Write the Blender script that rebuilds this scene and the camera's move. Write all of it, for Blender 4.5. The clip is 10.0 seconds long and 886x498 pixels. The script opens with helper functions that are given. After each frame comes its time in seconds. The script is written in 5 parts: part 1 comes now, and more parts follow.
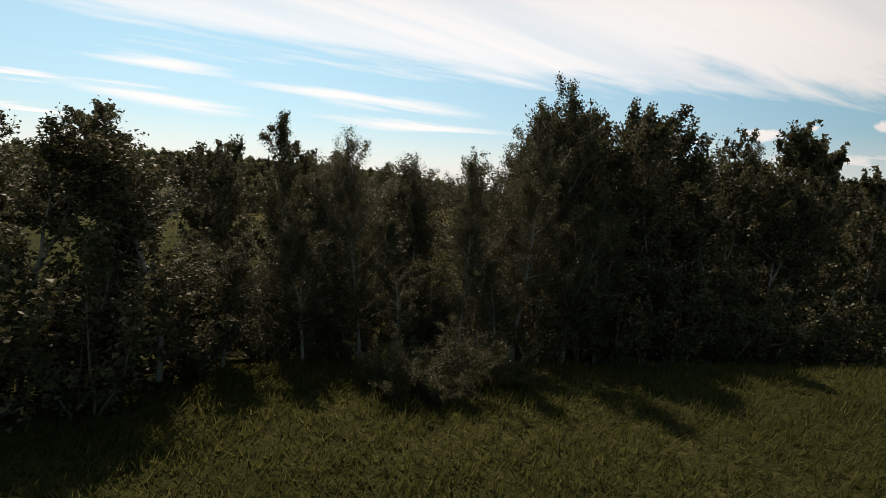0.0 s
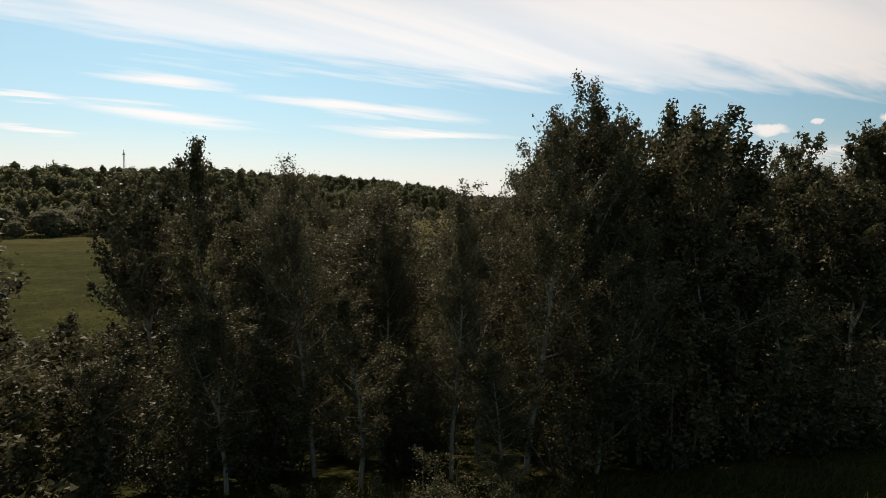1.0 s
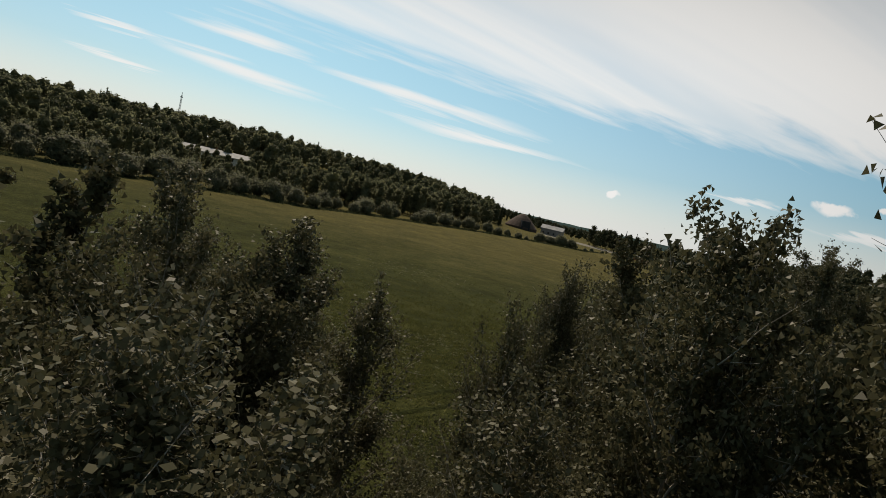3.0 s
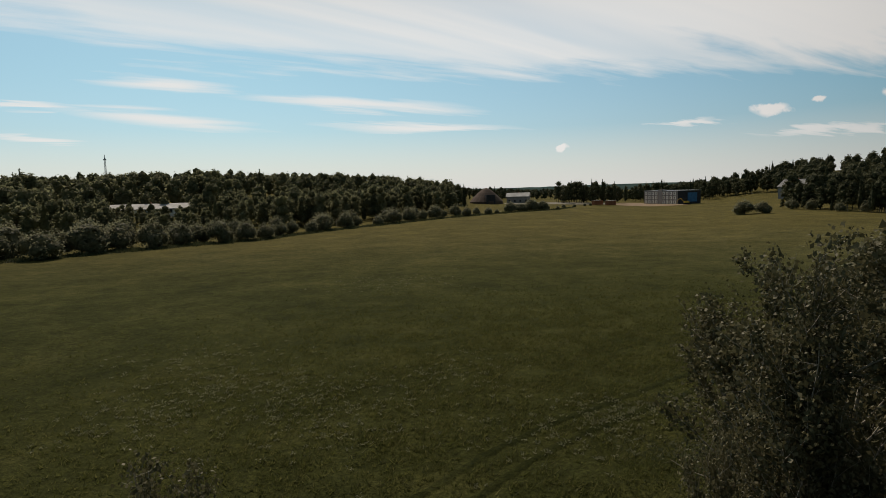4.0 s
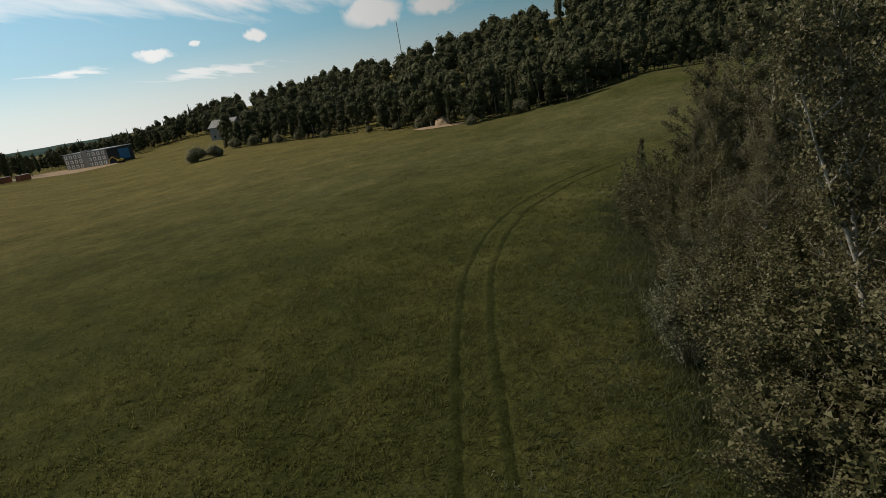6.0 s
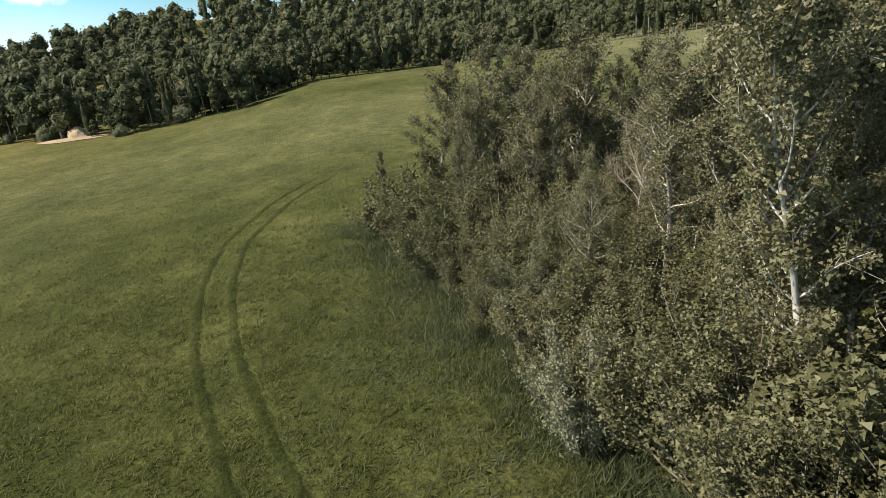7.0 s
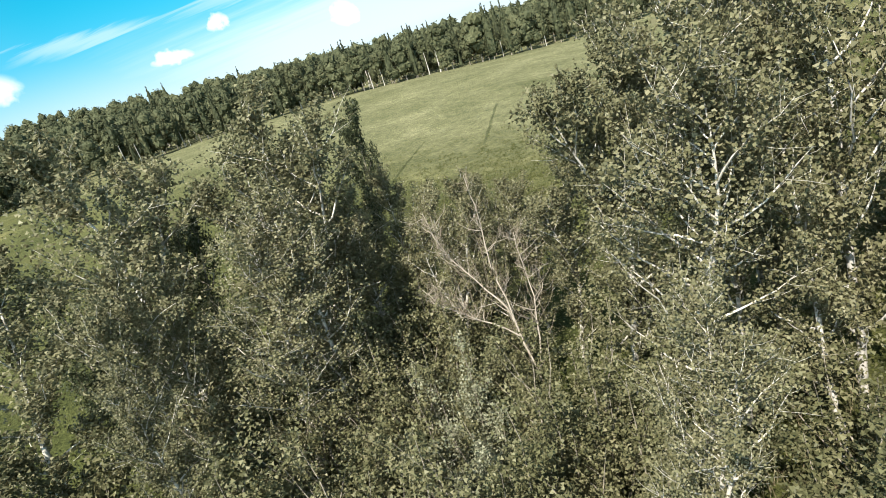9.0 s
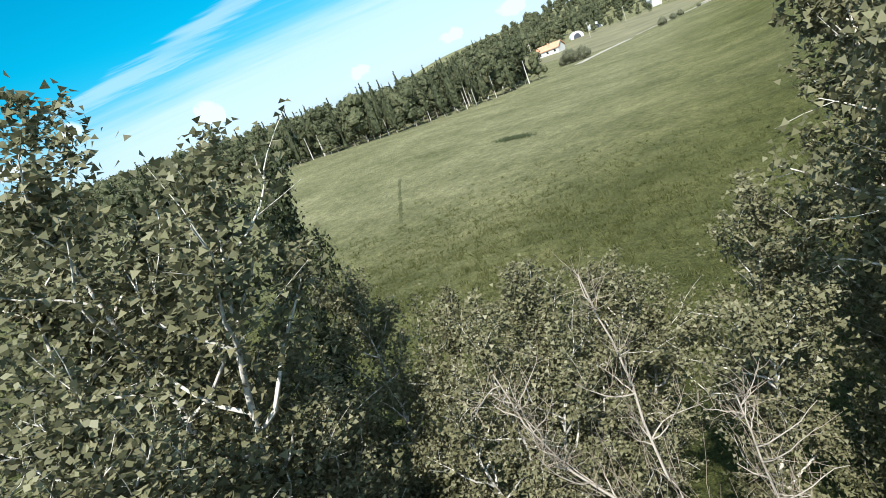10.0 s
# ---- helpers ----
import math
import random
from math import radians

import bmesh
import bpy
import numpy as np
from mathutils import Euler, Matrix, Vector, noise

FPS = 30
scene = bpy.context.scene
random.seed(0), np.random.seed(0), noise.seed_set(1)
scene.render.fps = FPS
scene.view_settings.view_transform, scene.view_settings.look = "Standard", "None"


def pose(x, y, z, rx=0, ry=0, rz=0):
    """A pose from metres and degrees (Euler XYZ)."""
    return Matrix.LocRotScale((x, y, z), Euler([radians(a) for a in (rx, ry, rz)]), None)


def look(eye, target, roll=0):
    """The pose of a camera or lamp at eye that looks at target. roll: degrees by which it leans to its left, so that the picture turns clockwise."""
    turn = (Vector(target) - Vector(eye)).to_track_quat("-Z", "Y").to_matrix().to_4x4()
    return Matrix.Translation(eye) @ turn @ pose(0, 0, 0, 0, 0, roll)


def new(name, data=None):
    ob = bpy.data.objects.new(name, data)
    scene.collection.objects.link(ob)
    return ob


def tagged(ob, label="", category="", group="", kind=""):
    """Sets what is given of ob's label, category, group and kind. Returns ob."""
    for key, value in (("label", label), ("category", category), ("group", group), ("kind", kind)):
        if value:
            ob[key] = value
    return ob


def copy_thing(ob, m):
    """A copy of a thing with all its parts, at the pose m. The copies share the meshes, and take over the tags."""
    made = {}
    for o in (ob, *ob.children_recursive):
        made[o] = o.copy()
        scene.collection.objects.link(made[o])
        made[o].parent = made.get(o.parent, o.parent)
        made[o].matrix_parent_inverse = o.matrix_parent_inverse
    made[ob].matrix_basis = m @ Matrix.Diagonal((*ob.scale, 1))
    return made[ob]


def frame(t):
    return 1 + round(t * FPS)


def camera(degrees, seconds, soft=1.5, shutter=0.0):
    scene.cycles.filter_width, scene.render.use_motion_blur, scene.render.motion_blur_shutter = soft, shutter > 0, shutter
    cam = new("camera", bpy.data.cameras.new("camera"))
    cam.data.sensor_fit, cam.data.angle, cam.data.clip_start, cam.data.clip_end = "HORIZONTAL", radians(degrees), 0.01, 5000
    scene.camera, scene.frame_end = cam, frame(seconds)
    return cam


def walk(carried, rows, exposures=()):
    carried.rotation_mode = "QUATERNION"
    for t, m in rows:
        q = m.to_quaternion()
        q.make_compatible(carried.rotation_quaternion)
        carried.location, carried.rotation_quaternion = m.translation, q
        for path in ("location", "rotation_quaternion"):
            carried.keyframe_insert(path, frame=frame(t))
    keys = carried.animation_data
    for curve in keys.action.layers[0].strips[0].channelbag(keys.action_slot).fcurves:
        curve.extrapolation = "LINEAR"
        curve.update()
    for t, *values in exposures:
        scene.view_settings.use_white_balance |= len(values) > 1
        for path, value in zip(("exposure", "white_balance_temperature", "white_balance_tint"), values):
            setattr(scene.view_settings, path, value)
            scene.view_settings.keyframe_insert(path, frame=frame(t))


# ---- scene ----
cam = camera(74.5, 10.0, soft=0.55)

PATH = [
    (0, (0.321, 7.366, 9.219), (0.493, 9.349, 9.024), 2.7),
    (0.5, (0.955, 10.585, 9.831), (1.108, 12.571, 9.648), 1.2),
    (1, (1.564, 13.850, 10.433), (1.710, 15.837, 10.258), 0.7),
    (1.5, (2.150, 17.050, 11.065), (2.268, 19.037, 10.872), 2.6),
    (2, (2.740, 20.520, 11.520), (2.826, 22.510, 11.335), 7.5),
    (2.2, (2.930, 22.200, 11.597), (3.011, 24.195, 11.471), 8.2),
    (3.3, (2.681, 32.517, 11.976), (2.702, 34.507, 11.782), 13.8),
    (3.5, (2.666, 34.805, 11.798), (2.704, 36.795, 11.606), 9.4),
    (3.9, (2.484, 40.01, 11.533), (2.592, 41.998, 11.338), 1.0),
    (4, (2.207, 41.547, 11.554), (2.338, 43.532, 11.356), -1.6),
    (4.5, (0.975, 48.939, 11.547), (1.344, 50.89, 11.305), -8.7),
    (4.8, (0.554, 52.182, 11.553), (1.123, 54.078, 11.265), -10.4),
    (5, (0.914, 54.247, 11.746), (1.649, 56.079, 11.42), -11.3),
    (5.5, (1.817, 59.506, 12.044), (3.002, 61.056, 11.605), -11.2),
    (6, (3.546, 64.561, 12.376), (5.12, 65.667, 11.83), -9.8),
    (6.2, (4.389, 66.121, 12.493), (6.059, 67.057, 11.915), -9.4),
    (7.3, (14.417, 74.203, 12.223), (16.277, 73.958, 11.529), -6.7),
    (7.5, (16.292, 74.942, 12.278), (18.115, 74.515, 11.575), -7.2),
    (8, (21.108, 76.101, 12.344), (22.796, 75.298, 11.632), -9.9),
    (8.2, (22.980, 76.280, 12.290), (24.615, 75.379, 11.573), -11.4),
    (8.5, (26.207, 76.303, 12.079), (27.731, 75.207, 11.390), -13.9),
    (9, (31.585, 74.968, 11.752), (32.941, 73.644, 11.112), -18.1),
    (9.5, (36.599, 72.398, 11.353), (37.782, 70.891, 10.780), -21.5),
    (9.7, (38.180, 71.190, 11.220), (39.310, 69.636, 10.668), -22.1),
    (10, (40.750, 68.700, 10.860), (41.787, 67.070, 10.345), -21.8),
]
EXPOSURES = [(0.0, -0.58, 7850, 21), (2.0, -0.72, 7800, 21), (3.4, -0.88, 7450, 15), (4.0, -0.95, 7600, 17), (5.0, -1.13, 7700, 19), (5.5, -1.10, 7600, 17), (6.0, -0.62, 7400, 15), (6.2, -0.40, 7350, 15), (7.3, 1.24, 6800, 11), (8.5, 1.46, 6700, 10), (9.2, 1.44, 6330, 10), (10.0, 1.26, 5950, 10)]
walk(cam, [(t, look(eye, target, roll)) for t, eye, target, roll in PATH], EXPOSURES)

# ---- daylight ----
SUN_BEARING, SUN_HEIGHT = 18.0, 48.0     # degrees to the left of +y, degrees above the horizon


def make_world():
    world = bpy.data.worlds.new("sky")
    scene.world = world
    world.use_nodes = True
    tree = world.node_tree
    tree.nodes.clear()
    N, L = tree.nodes.new, tree.links.new
    out, bg = N("ShaderNodeOutputWorld"), N("ShaderNodeBackground")
    bg.inputs["Strength"].default_value = 0.05
    sky = N("ShaderNodeTexSky")
    sky.sky_type, sky.sun_disc = "NISHITA", False
    sky.sun_elevation, sky.sun_rotation = radians(SUN_HEIGHT), radians(-SUN_BEARING)
    sky.dust_density, sky.air_density = 1.2, 1.0
    coord = N("ShaderNodeTexCoord")
    split = N("ShaderNodeSeparateXYZ")
    L(coord.outputs["Generated"], split.inputs[0])

    def math_node(op, a, b=None, clamp=False):
        n = N("ShaderNodeMath")
        n.operation, n.use_clamp = op, clamp
        for k, v in enumerate((a, b)):
            if v is None:
                continue
            if isinstance(v, (int, float)):
                n.inputs[k].default_value = v
            else:
                L(v, n.inputs[k])
        return n.outputs[0]

    # the sheet of high cloud lies on a plane far overhead
    up = math_node("MAXIMUM", math_node("ADD", split.outputs[2], 0.06), 0.03)
    px = math_node("DIVIDE", split.outputs[0], up)
    py = math_node("DIVIDE", split.outputs[1], up)
    plane = N("ShaderNodeCombineXYZ")
    L(px, plane.inputs[0])
    L(py, plane.inputs[1])

    def streaks(turn, sx, sy, scale, detail, warp, seed):
        way = N("ShaderNodeMapping")
        way.inputs["Rotation"].default_value = (0, 0, radians(turn))
        L(plane.outputs[0], way.inputs[0])
        m = N("ShaderNodeMapping")
        m.inputs["Scale"].default_value = (sx, sy, 1)
        m.inputs["Location"].default_value = (seed, seed * 0.37, 0)
        L(way.outputs[0], m.inputs[0])
        n = N("ShaderNodeTexNoise")
        n.inputs["Scale"].default_value = scale
        n.inputs["Detail"].default_value = detail
        n.inputs["Roughness"].default_value = 0.55
        n.inputs["Distortion"].default_value = warp
        L(m.outputs[0], n.inputs["Vector"])
        return n.outputs["Fac"]

    def ramp(value, lo, hi):
        n = N("ShaderNodeMapRange")
        n.interpolation_type = "SMOOTHSTEP"
        n.inputs["From Min"].default_value, n.inputs["From Max"].default_value = lo, hi
        L(value, n.inputs["Value"])
        return n.outputs[0]

    # bearing to the left of +y and height over the horizon, in degrees, frayed by noise
    def degrees_of(op, *args):
        return math_node("MULTIPLY", math_node(op, *args), 57.29578)

    bearing = degrees_of("ARCTAN2", math_node("MULTIPLY", split.outputs[0], -1.0), split.outputs[1])
    height = degrees_of("ARCSINE", split.outputs[2])
    fray = streaks(-28, 0.30, 1.0, 1.6, 6, 0.4, 5.3)
    fine = streaks(-28, 0.22, 1.0, 4.5, 5, 0.3, 1.9)
    ragged = math_node("ADD", math_node("SUBTRACT", fray, 0.5), math_node("MULTIPLY", math_node("SUBTRACT", fine, 0.5), 0.6))
    at = N("ShaderNodeCombineXYZ")
    L(math_node("ADD", bearing, math_node("MULTIPLY", ragged, 14.0)), at.inputs[0])
    L(math_node("ADD", height, math_node("MULTIPLY", ragged, 2.6)), at.inputs[1])

    billow = N("ShaderNodeTexNoise")
    billow.inputs["Scale"].default_value, billow.inputs["Detail"].default_value = 42.0, 5
    L(coord.outputs["Generated"], billow.inputs["Vector"])
    bumpy = math_node("SUBTRACT", billow.outputs["Fac"], 0.5)
    lumpy = N("ShaderNodeCombineXYZ")
    L(math_node("ADD", bearing, math_node("MULTIPLY", bumpy, 2.6)), lumpy.inputs[0])
    L(math_node("ADD", height, math_node("MULTIPLY", bumpy, 1.5)), lumpy.inputs[1])

    def cloud(az, el, long, wide, turn, lo=0.0, hi=0.9, field=at):
        """A soft-edged cloud: its middle, half sizes and tilt, in degrees."""
        m = N("ShaderNodeMapping")
        m.vector_type = "TEXTURE"
        m.inputs["Location"].default_value = (az, el, 0)
        m.inputs["Rotation"].default_value = (0, 0, radians(turn))
        m.inputs["Scale"].default_value = (long, wide, 1)
        L(field.outputs[0], m.inputs[0])
        g = N("ShaderNodeTexGradient")
        g.gradient_type = "SPHERICAL"
        L(m.outputs[0], g.inputs[0])
        return ramp(g.outputs["Fac"], lo, hi)

    # a torn sheet of cirrus overhead, thickest under the sun
    line = math_node("SUBTRACT", math_node("SUBTRACT", height, math_node("MULTIPLY", math_node("ADD", bearing, 13.0), 0.066)), 10.2)
    torn = math_node("ADD", line, math_node("MULTIPLY", ragged, 9.0))
    sheet = math_node("MULTIPLY", ramp(torn, -1.2, 2.8), ramp(math_node("ABSOLUTE", math_node("ADD", bearing, -5.0)), 115.0, 62.0))
    sheet = math_node("MULTIPLY", sheet, math_node("ADD", math_node("MULTIPLY", ramp(streaks(-30, 0.20, 1.0, 0.9, 4, 0.6, 3.1), 0.30, 0.62), 0.42), 0.58))
    # thinned towards the unseen zenith, so that less skylight fills the shade
    sheet = math_node("MULTIPLY", sheet, math_node("SUBTRACT", 1.0, math_node("MULTIPLY", ramp(split.outputs[2], 0.40, 0.62), 0.8)))
    # a high thin veil, added unseen over the southern half to brighten shaded leaves
    fill_veil = math_node("MULTIPLY", ramp(split.outputs[2], 0.34, 0.66), ramp(split.outputs[1], 0.15, -0.45))
    cover = math_node("MAXIMUM", sheet, math_node("MULTIPLY", fill_veil, 0.75))
    for streak in ((21.0, 9.8, 9.5, 0.9, 1.5), (20.5, 6.8, 12.0, 1.2, 5.0), (-1.5, 6.2, 14.0, 0.7, 2.4), (31.0, 7.6, 4.5, 0.7, 0.0), (30.0, 4.9, 5.0, 0.6, 3.0),
                   (-27.0, 5.4, 5.0, 0.4, 0.0), (-38.0, 4.0, 10.0, 0.7, 0.0), (4.0, 8.4, 16.0, 0.9, 3.0)):
        cover = math_node("MAXIMUM", cover, math_node("MULTIPLY", cloud(*streak), 0.9))
    for streak in ((-126.0, 9.8, 15.0, 1.0, -7.0), (-138.0, 11.8, 13.0, 1.2, -10.0), (-112.0, 8.6, 9.0, 0.8, -3.0)):
        cover = math_node("MAXIMUM", cover, math_node("MULTIPLY", cloud(*streak), 0.42))
    # a bank of thin white cloud low in the south-east
    bank_top = math_node("SUBTRACT", math_node("ADD", height, math_node("MULTIPLY", ragged, 5.0)), math_node("ADD", 6.6, math_node("MULTIPLY", math_node("ADD", bearing, 122.0), -0.11)))
    bank = math_node("MULTIPLY", ramp(bank_top, 3.6, -3.0), ramp(math_node("ABSOLUTE", math_node("ADD", bearing, 150.0)), 48.0, 22.0))
    cover = math_node("MAXIMUM", cover, math_node("MULTIPLY", bank, 0.68))
    sun_dir = Vector((-math.sin(radians(SUN_BEARING)) * math.cos(radians(SUN_HEIGHT)), math.cos(radians(SUN_BEARING)) * math.cos(radians(SUN_HEIGHT)), math.sin(radians(SUN_HEIGHT))))
    # the half of the sky below the sun is hazier and brighter than the half behind
    flat = N("ShaderNodeVectorMath")
    flat.operation = "DOT_PRODUCT"
    flat.inputs[1].default_value = (-math.sin(radians(SUN_BEARING)), math.cos(radians(SUN_BEARING)), 0.0)
    L(coord.outputs["Generated"], flat.inputs[0])
    sunward = ramp(flat.outputs["Value"], -0.30, 0.86)
    lowdown = math_node("SUBTRACT", 1.0, ramp(split.outputs[2], 0.22, 0.55))
    low = ramp(split.outputs[2], -0.01, 0.05)
    cover = math_node("MULTIPLY", cover, low, True)
    haze = math_node("SUBTRACT", 1.0, ramp(split.outputs[2], -0.03, 0.15))
    # small fair-weather puffs low over the land
    for az, el, long, wide in ((-33.2, 6.0, 1.7, 0.55), (-15.7, 3.6, 1.0, 0.5), (-41.5, 6.6, 1.0, 0.55), (-52.2, 7.0, 3.2, 1.5), (-57.8, 7.0, 2.6, 1.3), (-36.6, 6.5, 0.6, 0.3),
                               (-103.2, 6.6, 3.0, 1.3), (-117.0, 5.6, 2.0, 0.8), (-121.8, 7.2, 1.1, 0.9), (-132.4, 5.0, 1.7, 1.4), (-146.4, 3.6, 1.6, 0.9), (-155.6, 3.6, 1.8, 0.8), (-161.7, 3.8, 2.2, 0.9)):
        cover = math_node("MAXIMUM", cover, cloud(az, el, long * 1.15, wide * 1.25, 0.0, 0.08, 0.55, lumpy), True)
    cover = math_node("MAXIMUM", cover, math_node("MULTIPLY", haze, 0.80), True)

    # thin even veil all over the sunward half
    cover = math_node("MAXIMUM", cover, math_node("MULTIPLY", sunward, 0.14), True)
    # clouds shine brighter towards the sun
    shine = math_node("ADD", math_node("MULTIPLY", ramp(flat.outputs["Value"], -0.1, 0.92), math_node("ADD", math_node("MULTIPLY", lowdown, 14.0), 9.0)), 9.5)
    white = N("ShaderNodeVectorMath")
    white.operation = "SCALE"
    white.inputs[0].default_value = (0.86, 0.96, 1.03)
    L(shine, white.inputs["Scale"])
    tint = N("ShaderNodeMix")
    tint.data_type, tint.blend_type = "RGBA", "MULTIPLY"
    tint.inputs["Factor"].default_value = 1.0
    L(sky.outputs[0], tint.inputs["A"])
    # deep blue away from the sun, paler towards it
    hue = N("ShaderNodeMix")
    hue.data_type = "RGBA"
    L(sunward, hue.inputs["Factor"])
    hue.inputs["A"].default_value, hue.inputs["B"].default_value = (0.06, 1.02, 1.10, 1), (0.50, 0.99, 1.14, 1)
    pale = N("ShaderNodeMix")
    pale.data_type = "RGBA"
    L(ramp(split.outputs[2], 0.22, 0.0), pale.inputs["Factor"])
    L(hue.outputs["Result"], pale.inputs["A"])
    pale.inputs["B"].default_value = (0.62, 0.92, 1.20, 1)
    L(pale.outputs["Result"], tint.inputs["B"])
    # the air itself is brighter round the sun
    air = N("ShaderNodeVectorMath")
    air.operation = "SCALE"
    L(tint.outputs["Result"], air.inputs[0])
    L(math_node("ADD", math_node("MULTIPLY", math_node("MULTIPLY", sunward, lowdown), 1.9), 1.2), air.inputs["Scale"])
    mix = N("ShaderNodeMix")
    mix.data_type = "RGBA"
    L(cover, mix.inputs["Factor"])
    L(air.outputs[0], mix.inputs["A"])
    L(white.outputs[0], mix.inputs["B"])
    L(mix.outputs["Result"], bg.inputs["Color"])
    L(bg.outputs[0], out.inputs["Surface"])
    return sun_dir


sun_way = make_world()
sun = new("sun", bpy.data.lights.new("sun", "SUN"))
sun.data.energy, sun.data.angle, sun.data.color = 5.0, radians(0.6), (1.0, 0.95, 0.86)
sun.matrix_basis = look((0, 0, 80), tuple(Vector((0, 0, 80)) - sun_way))


# ---- materials ----
def material(name, rough=0.8, spec=0.4):
    m = bpy.data.materials.new(name)
    m.use_nodes = True
    b = m.node_tree.nodes["Principled BSDF"]
    b.inputs["Roughness"].default_value = rough
    b.inputs["Specular IOR Level"].default_value = spec
    return m, m.node_tree, b


def node(tree, kind, **values):
    n = tree.nodes.new(kind)
    for key, v in values.items():
        n.inputs[key.replace("_", " ")].default_value = v
    return n


def colours(tree, fac, stops):
    r = tree.nodes.new("ShaderNodeValToRGB")
    while len(r.color_ramp.elements) < len(stops):
        r.color_ramp.elements.new(0.5)
    for e, (p, c) in zip(r.color_ramp.elements, stops):
        e.position, e.color = p, (*c, 1)
    tree.links.new(fac, r.inputs[0])
    return r.outputs[0]


def leafy_cells(tree, b, scale, tint, strength):
    """Leaf-sized cells, each with a tone and a lean of its own: returns the tone, and tilts the normal where tint is 1."""
    L = tree.links.new
    pos = tree.nodes.new("ShaderNodeTexCoord").outputs["Object"]
    cells = node(tree, "ShaderNodeTexVoronoi", Scale=scale)
    L(pos, cells.inputs["Vector"])
    geo = tree.nodes.new("ShaderNodeNewGeometry")
    mid = tree.nodes.new("ShaderNodeVectorMath")
    mid.operation = "SUBTRACT"
    L(cells.outputs["Color"], mid.inputs[0])
    mid.inputs[1].default_value = (0.5, 0.5, 0.5)
    size = tree.nodes.new("ShaderNodeMath")
    size.operation = "MULTIPLY"
    size.inputs[1].default_value = strength
    L(tint, size.inputs[0])
    lean = tree.nodes.new("ShaderNodeVectorMath")
    lean.operation = "SCALE"
    L(mid.outputs[0], lean.inputs[0])
    L(size.outputs[0], lean.inputs["Scale"])
    turned = tree.nodes.new("ShaderNodeVectorMath")
    L(geo.outputs["Normal"], turned.inputs[0])
    L(lean.outputs[0], turned.inputs[1])
    unit = tree.nodes.new("ShaderNodeVectorMath")
    unit.operation = "NORMALIZE"
    L(turned.outputs[0], unit.inputs[0])
    L(unit.outputs[0], b.inputs["Normal"])
    tone = tree.nodes.new("ShaderNodeSeparateColor")
    L(cells.outputs["Color"], tone.inputs[0])
    return tone.outputs[0]


def leaf_material(name, dark, mid, light, rough=0.42, through_light=0.22, cell=21.0):
    m, tree, b = material(name, rough, 0.14)
    L = tree.links.new
    geo = tree.nodes.new("ShaderNodeNewGeometry")
    info = tree.nodes.new("ShaderNodeObjectInfo")
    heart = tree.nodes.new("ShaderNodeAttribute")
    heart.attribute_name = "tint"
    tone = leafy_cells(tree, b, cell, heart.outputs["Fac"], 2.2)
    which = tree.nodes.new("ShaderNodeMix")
    # hearts take mostly dark tones: the shade between leaves put into colour
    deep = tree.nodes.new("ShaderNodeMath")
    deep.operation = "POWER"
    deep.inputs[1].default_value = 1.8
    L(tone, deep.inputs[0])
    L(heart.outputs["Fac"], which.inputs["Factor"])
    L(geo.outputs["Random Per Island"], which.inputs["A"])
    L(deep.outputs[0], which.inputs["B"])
    add = tree.nodes.new("ShaderNodeMath")
    add.operation = "MULTIPLY_ADD"
    add.inputs[1].default_value = 0.75
    L(which.outputs["Result"], add.inputs[0])
    scale = tree.nodes.new("ShaderNodeMath")
    scale.operation = "MULTIPLY"
    scale.inputs[1].default_value = 0.25
    L(info.outputs["Random"], scale.inputs[0])
    L(scale.outputs[0], add.inputs[2])
    col = colours(tree, add.outputs[0], [(0.0, dark), (0.55, mid), (1.0, light)])
    L(col, b.inputs["Base Color"])
    tr = tree.nodes.new("ShaderNodeBsdfTranslucent")
    L(col, tr.inputs["Color"])
    mix = tree.nodes.new("ShaderNodeMixShader")
    mix.inputs[0].default_value = through_light
    out = tree.nodes["Material Output"]
    L(b.outputs[0], mix.inputs[1])
    L(tr.outputs[0], mix.inputs[2])
    L(mix.outputs[0], out.inputs["Surface"])
    return m


ASPEN_LEAF = leaf_material("aspen_leaf", (0.066, 0.064, 0.032), (0.122, 0.115, 0.058), (0.218, 0.200, 0.120), 0.5, 0.27)
DARK_LEAF = leaf_material("alder_leaf", (0.020, 0.026, 0.011), (0.038, 0.045, 0.019), (0.075, 0.082, 0.042), 0.5, 0.18)
WILLOW_LEAF = leaf_material("willow_leaf", (0.052, 0.053, 0.024), (0.102, 0.099, 0.046), (0.194, 0.177, 0.100), 0.5, 0.27)
PALE_LEAF = leaf_material("silvery_willow_leaf", (0.095, 0.100, 0.058), (0.150, 0.152, 0.092), (0.250, 0.240, 0.165), 0.5, 0.2)
BUSH_LEAF = leaf_material("grey_willow_leaf", (0.150, 0.155, 0.092), (0.225, 0.226, 0.140), (0.310, 0.305, 0.200), 0.6, 0.6, 3.5)
GRASS_BLADE = leaf_material("grass_blade", (0.046, 0.054, 0.014), (0.086, 0.092, 0.026), (0.170, 0.160, 0.062), 0.6, 0.62)


WEED_BLADE = leaf_material("weed_blade", (0.040, 0.050, 0.022), (0.066, 0.078, 0.036), (0.112, 0.120, 0.062), 0.6, 0.3)
REED = leaf_material("dry_reed", (0.10, 0.085, 0.045), (0.18, 0.15, 0.085), (0.30, 0.26, 0.16), 0.7, 0.2)


